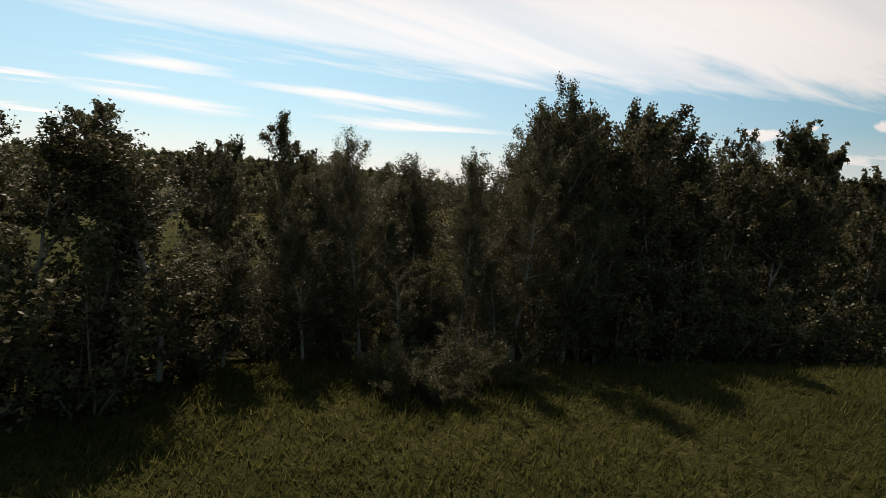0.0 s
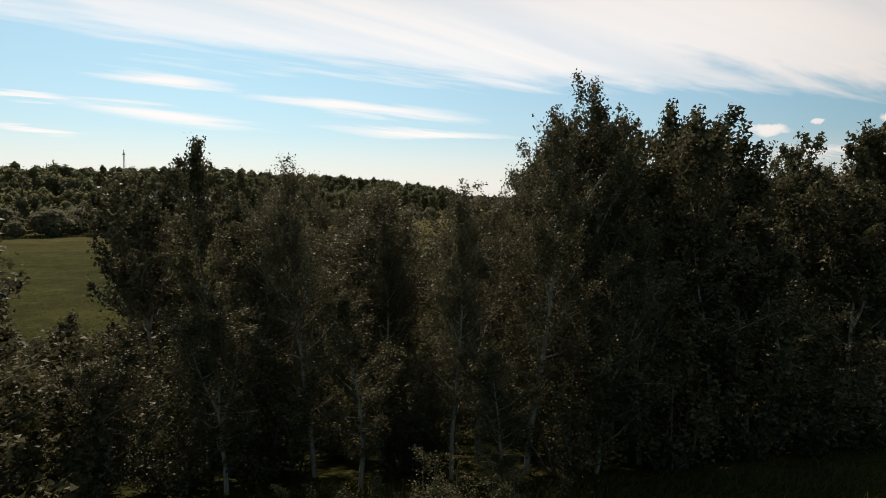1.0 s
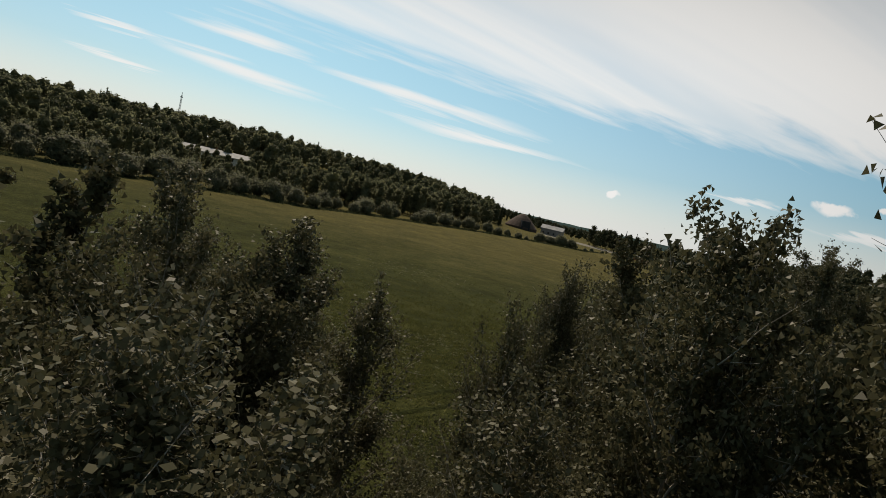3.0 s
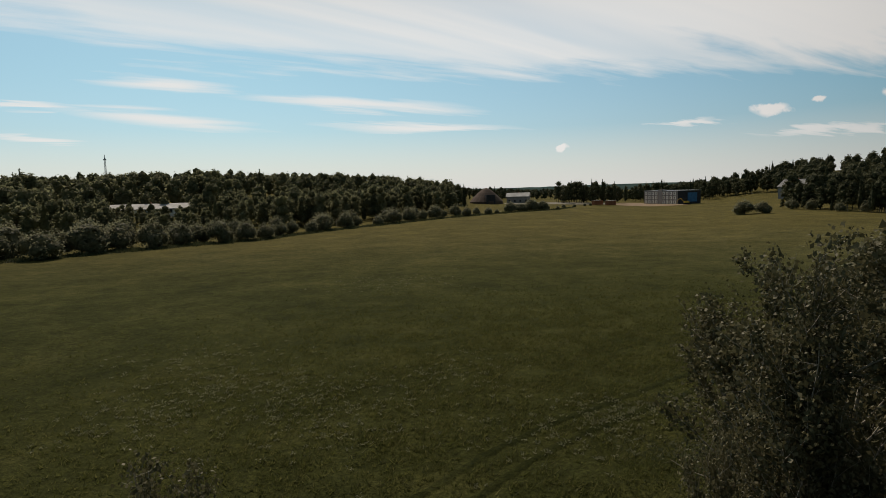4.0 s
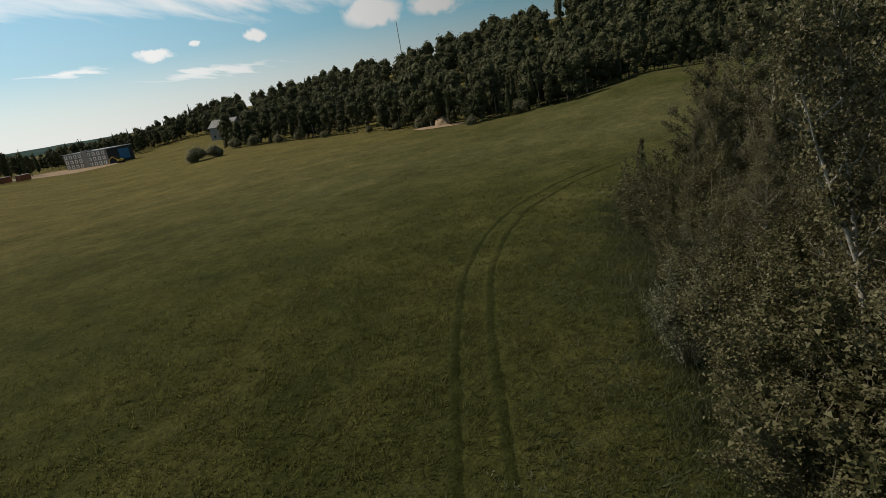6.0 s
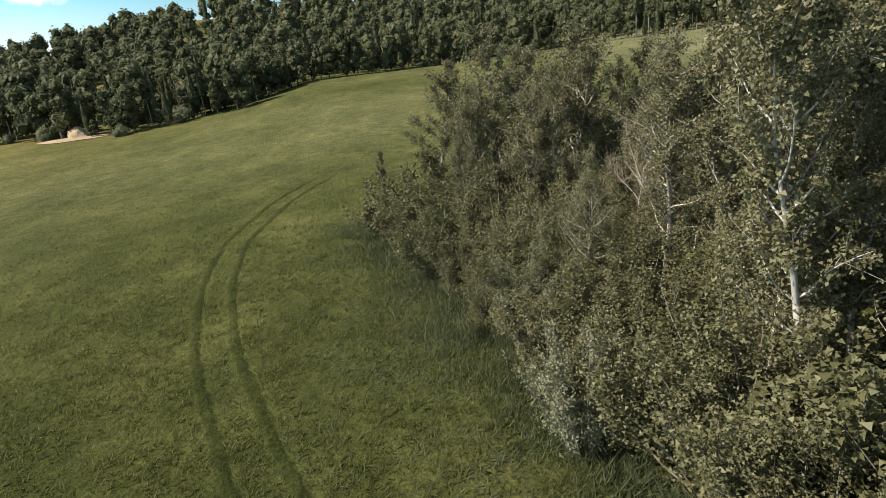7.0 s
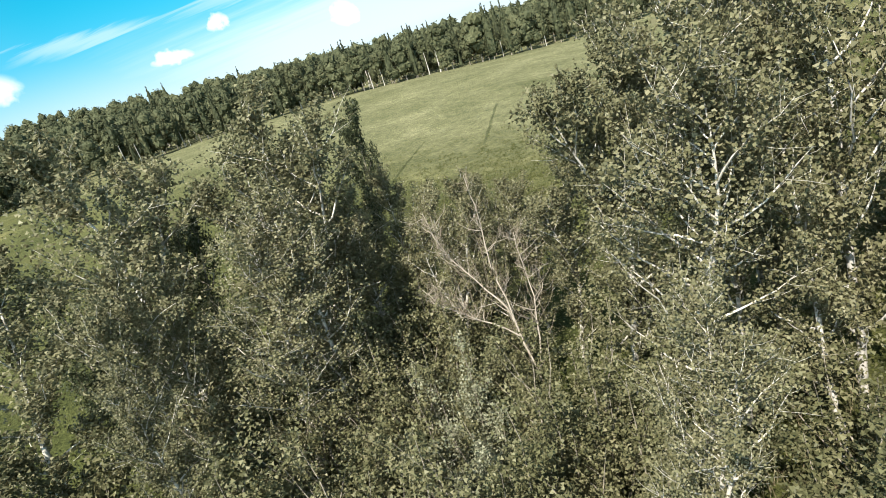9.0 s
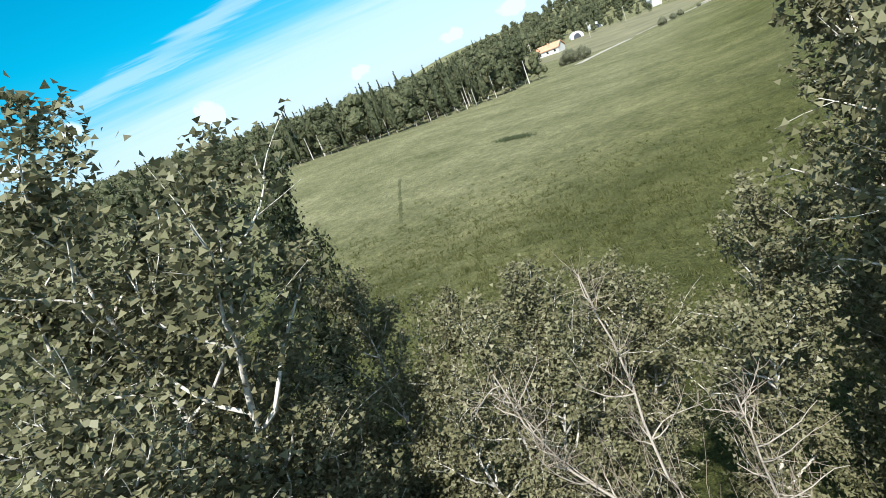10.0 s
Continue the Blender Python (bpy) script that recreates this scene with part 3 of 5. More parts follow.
def make_shrub(seed, height, spread, count, leaf, stems=11, long=1.4, drawn=1.0, loose=0.12):
    """A bush of many rising stems, leafy from the ground to its domed top."""
    rng = np.random.default_rng(seed)
    tubes, twigs, cores = Tubes(), [], []
    for i in range(stems):
        a = i * 2.4 + rng.normal(0, 0.3)
        out = math.sqrt((i + 0.5) / stems) * 0.95
        tall = height * (1.12 - 0.42 * out ** 2) * rng.uniform(0.82, 1.1)
        limb = bend(rng, (0.25 * math.cos(a), 0.25 * math.sin(a), -0.2), (out * spread / height * math.cos(a) * 1.7, out * spread / height * math.sin(a) * 1.7, 1.0), tall, 7, 0.04, 0.10)
        tubes.add(limb, np.linspace(0.050, 0.006, len(limb)), 4)
        twigs.append((along(limb, 0.7), limb[-1]))
        cores.append((along(limb, 0.1), along(limb, 0.75)))
        for _ in range(10):
            u = rng.uniform(0.14, 1.0)
            w = rng.normal(0, 0.75, 3)
            w[2] += 0.55
            w /= np.linalg.norm(w)
            shoot = bend(rng, along(limb, u), w, rng.uniform(0.4, 1.0) * height * 0.22 * (1.2 - 0.4 * u), 2, 0.10, 0.2)
            if rng.uniform() < drawn:
                tubes.add(shoot, (0.008, 0.006, 0.003), 3)
            twigs.append((shoot[0], shoot[-1]))
    return (tubes, *spray_leaves(rng, twigs, cores, count, leaf, long, loose, False))


# ---- the land ----
CX, CY = 20.0, 60.0
# bearing (degrees to the left of +y), distance of the meadow's edge, height there, rise of the land behind
LAND = [(-180, 330, 3, 14), (-165, 215, 0, 10), (-148, 160, 1.8, 4), (-136, 155, 4, 5), (-124, 175, 6, 11), (-111, 180, 6.6, 20),
        (-85, 180, 4.6, 31), (-73, 170, 5.2, 36), (-66, 150, 2, 36), (-55, 148, 0, 26), (-43, 205, 0, 22), (-31, 250, 1, 16), (-22, 420, 0, 5),
        (-12, 240, 2, 0), (-2, 200, 2, 6), (7, 180, 1, 14), (22, 150, 0, 16), (40, 140, 0, 12), (90, 150, 0, 8), (140, 200, 0, 8), (180, 330, 3, 14)]


def smooth_step(a, b, x):
    t = np.clip((x - a) / (b - a), 0, 1)
    return t * t * (3 - 2 * t)


def edge_of(az):
    return np.interp(az, [p[0] for p in LAND], [p[1] for p in LAND])


def bank(x, y):
    """The meadow south of the belt lies on a low terrace."""
    return 3.8 * smooth_step(-42, -26, -y) * (1 - smooth_step(20, 44, x))


def village_hill(r, az):
    """A wooded hill that rises behind the village in the south."""
    off = np.abs((az + 168 + 180) % 360 - 180)
    return 34 * smooth_step(470, 820, r) * (1 - smooth_step(14, 30, off))


def land(x, y):
    """Height of the ground."""
    x, y = np.asarray(x, float), np.asarray(y, float)
    dx, dy = x - CX, y - CY
    r, az = np.hypot(dx, dy), np.degrees(np.arctan2(-dx, dy))
    b = [p[0] for p in LAND]
    edge, at, rise = (np.interp(az, b, [p[k] for p in LAND]) for k in (1, 2, 3))
    z = -0.7 + (at + 0.7) * smooth_step(0.3, 1.0, r / edge) + rise * smooth_step(1.05, 2.6, r / edge) + bank(x, y) + village_hill(r, az)
    return z - 40 * smooth_step(900, 4500, r)


def polar(az, r):
    a = np.radians(az)
    return CX - np.sin(a) * r, CY + np.cos(a) * r


def make_ground():
    sectors = 288
    radii = np.concatenate([np.linspace(0.8, 60, 46), np.geomspace(62, 4600, 84)])
    az = np.linspace(-180, 180, sectors, endpoint=False)
    rr, aa = np.meshgrid(radii, az, indexing="ij")
    x, y = polar(aa, rr)
    z = land(x, y)
    lumps = np.array([noise.noise(Vector((px * 0.35, py * 0.35, 0))) for px, py in zip(x.ravel(), y.ravel())]).reshape(x.shape)
    z = z + 0.10 * lumps * (rr < 200)
    v = np.stack([x, y, z], -1).reshape(-1, 3)
    i, j = np.meshgrid(np.arange(len(radii) - 1), np.arange(sectors), indexing="ij")
    k = (j + 1) % sectors
    q = np.stack([i * sectors + j, i * sectors + k, (i + 1) * sectors + k, (i + 1) * sectors + j], -1).reshape(-1, 4)
    ring = np.arange(0, sectors, 2)
    cap = np.stack([np.full(len(ring), len(v)), ring, (ring + 1) % sectors, (ring + 2) % sectors], -1)
    v = np.concatenate([v, [[CX, CY, float(land(CX, CY))]]])
    return tagged(new("ground", mesh_from("ground", v, np.concatenate([q, cap]), GROUND, True)), "rough green meadow rising to wooded hills", "ground", kind="structure")


make_ground()


def ribbon(name, centre, width, mat, label, category, lift=0.05, wobble=0.0, seed=0):
    """A strip laid on the ground along a line of points."""
    rng = np.random.default_rng(seed)
    c = np.asarray(centre, float)
    fine = np.concatenate([[0], np.cumsum(np.linalg.norm(np.diff(c, axis=0), axis=1))])
    s = np.arange(0, fine[-1], max(0.6, width * 0.5))
    # rounded through the given points
    x, y = (np.interp(s, fine, c[:, k]) for k in (0, 1))
    for _ in range(12):
        x[1:-1] = (x[:-2] + 2 * x[1:-1] + x[2:]) / 4
        y[1:-1] = (y[:-2] + 2 * y[1:-1] + y[2:]) / 4
    tx, ty = np.gradient(x), np.gradient(y)
    ln = np.hypot(tx, ty)
    nx, ny = -ty / ln, tx / ln
    rows = []
    for side in (-0.5, -0.17, 0.17, 0.5):
        w = width * side * (1 + wobble * rng.normal(size=len(s)))
        px, py = x + nx * w, y + ny * w
        rows.append(np.stack([px, py, land(px, py) + (lift if abs(side) < 0.3 else -0.06) + 0.10 * np.array([noise.noise(Vector((a * 0.35, b * 0.35, 0))) for a, b in zip(px, py)])], -1))
    v = np.stack(rows, 1).reshape(-1, 3)
    i, j = np.meshgrid(np.arange(len(s) - 1), np.arange(3), indexing="ij")
    q = np.stack([i * 4 + j, i * 4 + j + 1, (i + 1) * 4 + j + 1, (i + 1) * 4 + j], -1).reshape(-1, 4)
    return tagged(new(name, mesh_from(name, v, q, mat, True, np.outer(np.clip(np.minimum(np.arange(len(s)), np.arange(len(s))[::-1]) / 9.0, 0, 1), (0.0, 1.0, 1.0, 0.0)).ravel())), label, category, kind="structure")


TRACK = [(-30, 38), (-14, 49), (1, 62.5), (7, 68.7), (14.2, 73.4), (21, 77.6), (28.2, 81.9), (36, 86), (45, 89.2), (54, 91), (66, 90.4), (76, 87.6)]
RUTS = []
for shift in (0.0, -1.9):
    line = np.array(TRACK, float)
    d = np.gradient(line, axis=0)
    d /= np.linalg.norm(d, axis=1, keepdims=True)
    line = line + np.stack([-d[:, 1], d[:, 0]], -1) * shift
    RUTS.append(line)
    ribbon("wheel_track", line, 0.85, GROUND, "wheel rut pressed into the meadow grass, furrow shade painted in", "track", 0.05, 0.25, 3)
for line in ([(87.8, 17.2), (80.8, 30.2), (73.8, 40.2)], [(87.8, -1.8), (79.8, 12.2), (73.3, 23.2)]):
    ribbon("wheel_track", np.array(line, float), 0.7, GROUND, "faint wheel rut in the meadow grass", "track", 0.05, 0.3, 4)


# ---- the belt of trees ----
# outline of the belt, from the west along its south edge and back along its north edge
BELT = [(-48, 21), (-30, 20), (-18, 21), (-9.5, 22.5), (-6, 25.5), (-2, 29), (4, 29.5), (6.5, 28.5), (12, 30), (17, 31.5), (23, 36), (31, 41), (36, 48), (41, 54),
        (47, 57), (55, 58), (57.5, 62), (56, 72), (51, 78.5), (43, 74.4), (37.8, 72.6), (34.4, 71.0), (28.5, 69.2), (24, 67), (20, 64.5), (16, 61), (12, 58), (7, 55.5), (1, 54), (-6, 55), (-16, 52), (-30, 46), (-48, 42)]


def inside(x, y, poly):
    odd = False
    for (ax, ay), (bx, by) in zip(poly, poly[1:] + poly[:1]):
        if (ay > y) != (by > y) and x < (bx - ax) * (y - ay) / (by - ay) + ax:
            odd = not odd
    return odd


def plant(name, tubes, v, q, tint, bark, leaf, label, category, group):
    ob = tagged(new(name), label, category, group)
    part("trunk", tubes.mesh("trunk", bark), ob)
    part("crown", mesh_from("crown", v, q, leaf, False, tint), ob, "dense crown of small leaves")
    return ob


def stand(x, y, size=1.0, turn=0.0, wide=1.0):
    return pose(x, y, float(land(x, y)) - 0.05, 0, 0, turn) @ Matrix.Diagonal((size * wide, size * wide, size, 1))


def near_way(x, y):
    """How far a place lies from the open flight line."""
    best = 99.0
    for ax, ay, bx, by in ((0.5, 9, 2.7, 33), (2.7, 33, 2.2, 42), (2.2, 42, 0.6, 52), (0.6, 52, 4.4, 66), (14, 74.3, 26, 76.3), (26, 76.3, 36.6, 72.4), (36.6, 72.4, 40.8, 68.7)):
        d, e = Vector((bx - ax, by - ay)), Vector((x - ax, y - ay))
        u = min(1, max(0, e.dot(d) / d.length_squared))
        best = min(best, (e - d * u).length)
    return best


# the plants beside the way carry more and smaller leaves, those deep in the belt fewer; all are 12 m trees and 6 m shrubs before scaling
TREE_KITS = {
    "near": [make_tree(141, 12, 2.5, 19000, 0.066, 0.22, 38, 8, leaders=2, kite=True), make_tree(142, 12, 2.2, 17000, 0.066, 0.25, 38, 8, kite=True)],
    "fine": [make_tree(110, 12, 2.5, 19000, 0.084, 0.16, 36, 7, leaders=2, drawn=0.25), make_tree(111, 12, 2.0, 16500, 0.084, 0.20, 34, 7, widest=0.3, drawn=0.4), make_tree(112, 12, 2.7, 20000, 0.084, 0.14, 34, 7, leaders=3, drawn=0.25), make_tree(113, 12, 2.4, 16000, 0.084, 0.30, 30, 7, leaders=2, widest=0.5, drawn=0.4)],
    "mid": [make_tree(100, 12, 2.5, 8500, 0.135, 0.14, 28, 5, leaders=2, drawn=0.1), make_tree(101, 12, 2.2, 8000, 0.135, 0.18, 28, 5, drawn=0.1), make_tree(102, 12, 2.7, 9000, 0.135, 0.10, 30, 5, leaders=2, drawn=0.1)],
    "deep": [make_tree(120, 12, 2.6, 3600, 0.21, 0.12, 20, 4, drawn=0.0), make_tree(121, 12, 2.3, 3400, 0.21, 0.12, 20, 4, drawn=0.0)],
}
SHRUB_KITS = {
    "near": [make_shrub(170, 6, 2.5, 12000, 0.074, 13, drawn=0.25), make_shrub(171, 6, 2.1, 11000, 0.074, 12, drawn=0.25)],
    "fine": [make_shrub(173, 6, 2.5, 9000, 0.086, 12, drawn=0.1), make_shrub(174, 6, 2.1, 8200, 0.086, 11, drawn=0.1), make_shrub(175, 6, 2.9, 10000, 0.086, 14, drawn=0.1)],
    "mid": [make_shrub(160, 6, 2.6, 3800, 0.15, 9, drawn=0.1), make_shrub(161, 6, 2.2, 3500, 0.15, 9, drawn=0.1)],
    "deep": [make_shrub(165, 6, 2.9, 1300, 0.25, 7, drawn=0.0)],
}
ASPEN_LABELS = ["slender aspen with pale grey trunk in the tree belt", "tall aspen with narrow wind-tossed crown", "aspen with forked trunk and loose crown", "leaning aspen with open airy crown"]
SHRUB_LABELS = {"near": "dense leafy willow shrub beside the meadow", "fine": "rounded green willow shrub in the tree belt", "mid": "bushy green willow shrub under the trees", "deep": "shaded willow shrub deep in the belt"}
made = {}


def grow(key, maker, m):
    """The first of a kind is built, the next ones copied."""
    ob = copy_thing(made[key], m) if key in made else made.setdefault(key, maker())
    ob.matrix_basis = m
    return ob


def tip_of(kit):
    """Height of the topmost leaves."""
    return float(np.percentile(kit[1][:, 2], 99.9))


def tree(k, x, y, top, turn, wide=1.0, bark=None, leaf=None, grade=None):
    """A tree whose tip reaches the height top above the datum."""
    bark, leaf = bark or ASPEN_BARK, leaf or ASPEN_LEAF
    h = top - float(land(x, y))
    d = near_way(x, y)
    grade = grade or ("near" if (d < 3.6 or d < 8.5 and y > 44 and y < 53 and x < 9 or math.hypot(x - 41, y - 68.5) < 7.0) and h > 6 else "fine" if d < (15 if y > 56 else 11 if y > 44 and x > 4 else 7.5) else "mid" if d < 21 else "deep")
    k = k % len(TREE_KITS[grade])
    name = "birch_tree" if bark is BIRCH_BARK else "alder_tree" if leaf is DARK_LEAF else "aspen_tree"
    label = "birch with white trunk standing in the tree belt" if bark is BIRCH_BARK else "dark-leaved alder at the edge of the belt" if leaf is DARK_LEAF else ASPEN_LABELS[k % 4]
    return grow((grade, k, bark.name, leaf.name), lambda: plant(name, *TREE_KITS[grade][k], bark, leaf, label, "tree", "trees of the belt"), stand(x, y, h / tip_of(TREE_KITS[grade][k]), turn, wide * (12.2 / h) ** 0.4))


def shrub(k, x, y, h, turn, wide=1.0, leaf=None, grade=None):
    leaf = leaf or WILLOW_LEAF
    d = near_way(x, y)
    grade = grade or ("near" if d < 3.8 or math.hypot(x - 41, y - 68.5) < 5 else "fine" if d < (11 if y > 56 else 7) else "mid" if d < 17 else "deep")
    k = k % len(SHRUB_KITS[grade])
    label = "silvery pale willow shrub in full sun" if leaf is PALE_LEAF else SHRUB_LABELS[grade]
    return grow((grade, "shrub", k, leaf.name), lambda: plant("willow_shrub", *SHRUB_KITS[grade][k], WILLOW_BARK, leaf, label, "shrub", "shrubs of the belt"), stand(x, y, h / tip_of(SHRUB_KITS[grade][k]), turn, wide * (6.6 / h) ** 0.3))


# trees that stand out: kind, x, y, height of the tip, turn, width
KEY_TREES = [
    # south side, over the terrace
    (2, -6.6, 25.2, 11.3, 75, 1.25), (0, -10.0, 24.2, 10.8, 300, 1.15), (2, -9.0, 27.6, 11.8, 30, 1.15), (0, -11.8, 25.6, 11.3, 110, 1.1), (2, -14.0, 28.6, 11.4, 200, 1.2), (1, -16.5, 26.0, 11.2, 260, 1.2), (2, -20.0, 30.0, 11.6, 10, 1.2), (0, -25.0, 28.0, 11.4, 50, 1.3), (1, -8.2, 24.8, 8.4, 80, 1.1), (2, -11.0, 31.5, 6.8, 350, 1.1),
    (1, -4.2, 31.4, 12.0, 0, 0.75), (0, -6.6, 29.8, 7.4, 145, 0.9), (2, -2.4, 31.2, 10.3, 15, 0.9), (0, -0.8, 29.9, 11.5, 45, 0.85), (1, 1.0, 32.0, 10.2, 15, 0.9), (1, 3.0, 29.2, 10.9, 15, 0.75),
    (1, 5.2, 29.7, 12.9, 60, 0.95), (0, 6.6, 31.4, 13.3, 80, 0.9), (2, 8.1, 32.7, 14.5, 10, 0.95), (0, 9.2, 33.6, 13.5, 205, 1.0), (1, 10.8, 34.4, 13.6, 200, 1.0), (0, 13.2, 35.4, 13.8, 130, 1.0), (2, 12.2, 37.4, 13.6, 99, 1.0), (0, 13.6, 38.4, 14.5, 130, 0.9), (3, 16.5, 37.2, 14.5, 40, 1.1), (2, 15.0, 36.0, 13.0, 320, 1.1),
    (2, 18.6, 38.4, 13.6, 300, 1.0), (1, 21.7, 40.0, 14.2, 20, 1.05), (0, 24.6, 41.6, 14.3, 75, 1.1), (2, 27.6, 42.6, 13.7, 15, 1.1), (1, 30.6, 44.4, 13.0, 99, 1.1), (0, 34.0, 46.0, 12.4, 210, 1.1), (2, 20.0, 36.6, 11.4, 280, 1.1), (0, 23.4, 38.6, 11.0, 170, 1.1),
    (2, 9.0, 30.8, 9.6, 90, 1.1), (0, 12.0, 32.2, 10.0, 10, 1.1), (1, 15.6, 33.6, 10.2, 160, 1.2), (2, 7.2, 29.6, 9.0, 230, 1.0),
    (0, -5.2, 26.8, 7.6, 20, 1.0), (2, -2.8, 28.4, 8.4, 130, 1.0), (1, 0.6, 28.4, 8.3, 330, 1.0), (0, 4.2, 27.6, 7.0, 230, 1.0),
    (2, 2.0, 33.4, 10.7, 40, 1.4), (0, 4.1, 31.8, 10.9, 100, 1.2), (2, 0.3, 33.2, 10.9, 250, 1.0), (0, -3.4, 33.6, 10.8, 10, 1.0),
    # middle, under and beside the way
    (2, -7.6, 35.4, 11.2, 15, 1.0), (0, -8.8, 38.6, 11.2, 80, 1.0), (1, -10.5, 42.5, 11.9, 30, 1.0), (2, -5.4, 38.4, 11.4, 200, 1.0), (0, -2.6, 40.4, 11.3, 100, 0.9), (2, -1.2, 37.0, 10.4, 60, 0.9), (1, -6.4, 43.0, 11.2, 15, 1.0), (0, -1.4, 41.6, 10.8, 30, 1.1), (2, 0.5, 41.2, 10.4, 20, 1.1), (1, 2.3, 42.4, 10.0, 310, 1.1), (1, 1.4, 37.2, 9.8, 20, 0.9), (0, -4.4, 45.6, 10.0, 160, 0.9), (2, 3.6, 36.4, 10.0, 250, 1.1),
    (0, -0.35, 48.7, 8.6, 77, 0.8), (2, 0.2, 47.5, 7.4, 40, 0.7), (2, -3.2, 48.0, 8.0, 12, 0.8), (0, -6.0, 49.8, 9.4, 205, 1.0), (2, 6.0, 49.0, 8.4, 190, 0.55), (0, 5.2, 40.6, 10.3, 10, 0.75), (1, 6.2, 41.4, 11.0, 70, 0.85),
    (0, 6.8, 37.6, 12.7, 50, 0.8), (2, 7.6, 39.2, 12.9, 140, 0.95), (1, 9.2, 37.6, 13.0, 10, 0.95), (2, 9.8, 40.8, 12.6, 20, 1.1), (0, 8.8, 43.4, 12.0, 140, 1.0), (3, 13.6, 42.4, 12.4, 220, 1.1), (0, 17.0, 43.0, 12.2, 210, 1.1), (1, 6.9, 48.7, 10.4, 60, 0.75), (2, 8.1, 49.4, 10.9, 100, 0.85), (0, 9.4, 51.4, 10.6, 300, 1.0), (2, 10.8, 46.0, 11.4, 60, 1.1),
    (2, 10.6, 53.6, 10.0, 50, 1.0), (0, 13.2, 51.6, 11.2, 70, 1.1), (2, 14.4, 56.0, 11.0, 250, 1.1), (0, 19.6, 58.5, 11.4, 95, 1.1), (3, 17.0, 52.0, 12.0, 33, 1.1), (1, 17.2, 57.6, 11.2, 120, 1.0), (2, 22.8, 60.6, 12.4, 10, 1.0),
    # north side, towards the end of the way
    (1, 51.4, 73.7, 10.9, 30, 1.25), (0, 49.6, 68.7, 12.9, 60, 1.25), (2, 48.0, 70.4, 9.8, 10, 0.9), (2, 48.9, 64.9, 12.5, 100, 1.3), (1, 46.8, 66.4, 10.2, 250, 1.2), (0, 46.2, 68.6, 9.4, 140, 1.2), (2, 48.6, 62.6, 8.2, 30, 1.15), (0, 51.6, 64.2, 11.4, 200, 1.0), (1, 52.8, 61.2, 9.8, 40, 0.9), (0, 47.4, 61.6, 8.4, 320, 0.9),
    (2, 36.7, 63.3, 12.0, 40, 1.15), (0, 39.9, 60.3, 11.7, 200, 1.05), (1, 39.4, 59.2, 10.6, 320, 0.95), (0, 36.4, 60.8, 10.8, 130, 0.9), (2, 35.2, 67.4, 7.7, 80, 0.85), (2, 29.6, 57.0, 13.6, 77, 1.1), (0, 33.0, 54.5, 13.0, 77, 1.1), (1, 36.6, 56.0, 12.6, 300, 1.0), (2, 28.0, 60.4, 13.4, 20, 1.0), (0, 30.8, 63.0, 10.4, 210, 0.9), (1, 24.4, 61.2, 13.4, 310, 1.0), (3, 31.6, 59.4, 14.0, 160, 0.95),
    (1, 45.6, 71.6, 7.6, 150, 0.9), (0, 43.7, 60.4, 7.7, 10, 1.0), (2, 45.6, 61.6, 7.6, 100, 1.0), (0, 42.2, 59.6, 7.9, 220, 1.0), (1, 46.6, 59.2, 6.8, 330, 1.1), (2, 44.6, 58.0, 6.6, 50, 1.1),
]
for k, x, y, top, turn, wide in KEY_TREES:
    tree(k, x, y, top, turn, wide)
for k, x, y, top, turn, wide in ((0, 54.4, 70.5, 9.0, 20, 0.95), (2, 53.7, 67.1, 10.0, 120, 0.9), (1, 50.1, 60.8, 10.9, 310, 0.7), (3, 47.0, 68.6, 7.0, 75, 0.9)):
    tree(k, x, y, top, turn, wide, WILLOW_BARK, DARK_LEAF)
tree(1, 53.0, 78.0, 5.3, 0, 0.55)
# birches beside the way of the last seconds
BIRCHES = ((3, 24.9, 63.4, 14.4, 15, 1.05), (0, 33.9, 59.1, 15.2, 90, 0.95), (1, 34.0, 61.6, 10.6, 40, 0.85), (3, 37.6, 58.2, 11.6, 140, 0.85), (1, 31.0, 60.4, 9.6, 220, 0.7))
for k, x, y, top, turn, wide in BIRCHES:
    tree(k, x, y, top, turn, wide, BIRCH_BARK)

rng = np.random.default_rng(11)
taken = [(x, y) for _, x, y, *_ in KEY_TREES] + [(x, y) for _, x, y, *_ in BIRCHES]
trees = 0
for _ in range(4000):
    if trees >= 16:
        break
    x, y = rng.uniform(12, 58), rng.uniform(19, 78)
    if not inside(x, y, BELT) or near_way(x, y) < 9 or min((x - a) ** 2 + (y - b) ** 2 for a, b in taken) < 7.0 or x > 40 or y > 64:
        continue
    taken.append((x, y))
    trees += 1
    tree(int(rng.integers(0, 4)), x, y, rng.uniform(8.5, 11.0), rng.uniform(0, 360), rng.uniform(0.95, 1.25))

# the understorey
shrubs, spots = 0, [(40.9, 63.2), (33.4, 60.0), (30.0, 61.6)]
for _ in range(14000):
    if shrubs >= 105:
        break
    x, y = rng.uniform(-30, 57), rng.uniform(19, 79)
    if not inside(x, y, BELT) or min((x - a) ** 2 + (y - b) ** 2 for a, b in spots) < 3.6:
        continue
    spots.append((x, y))
    shrubs += 1
    h = rng.uniform(3.2, 5.6)
    if y > 62 and x > 27:
        h = rng.uniform(4.2, 6.4)
    if x < 10 and y > 44 or x > 40 and y < 62:
        h = rng.uniform(2.4, 4.2)
    shrub(int(rng.integers(0, 3)), x, y, h, rng.uniform(0, 360), rng.uniform(0.95, 1.25))
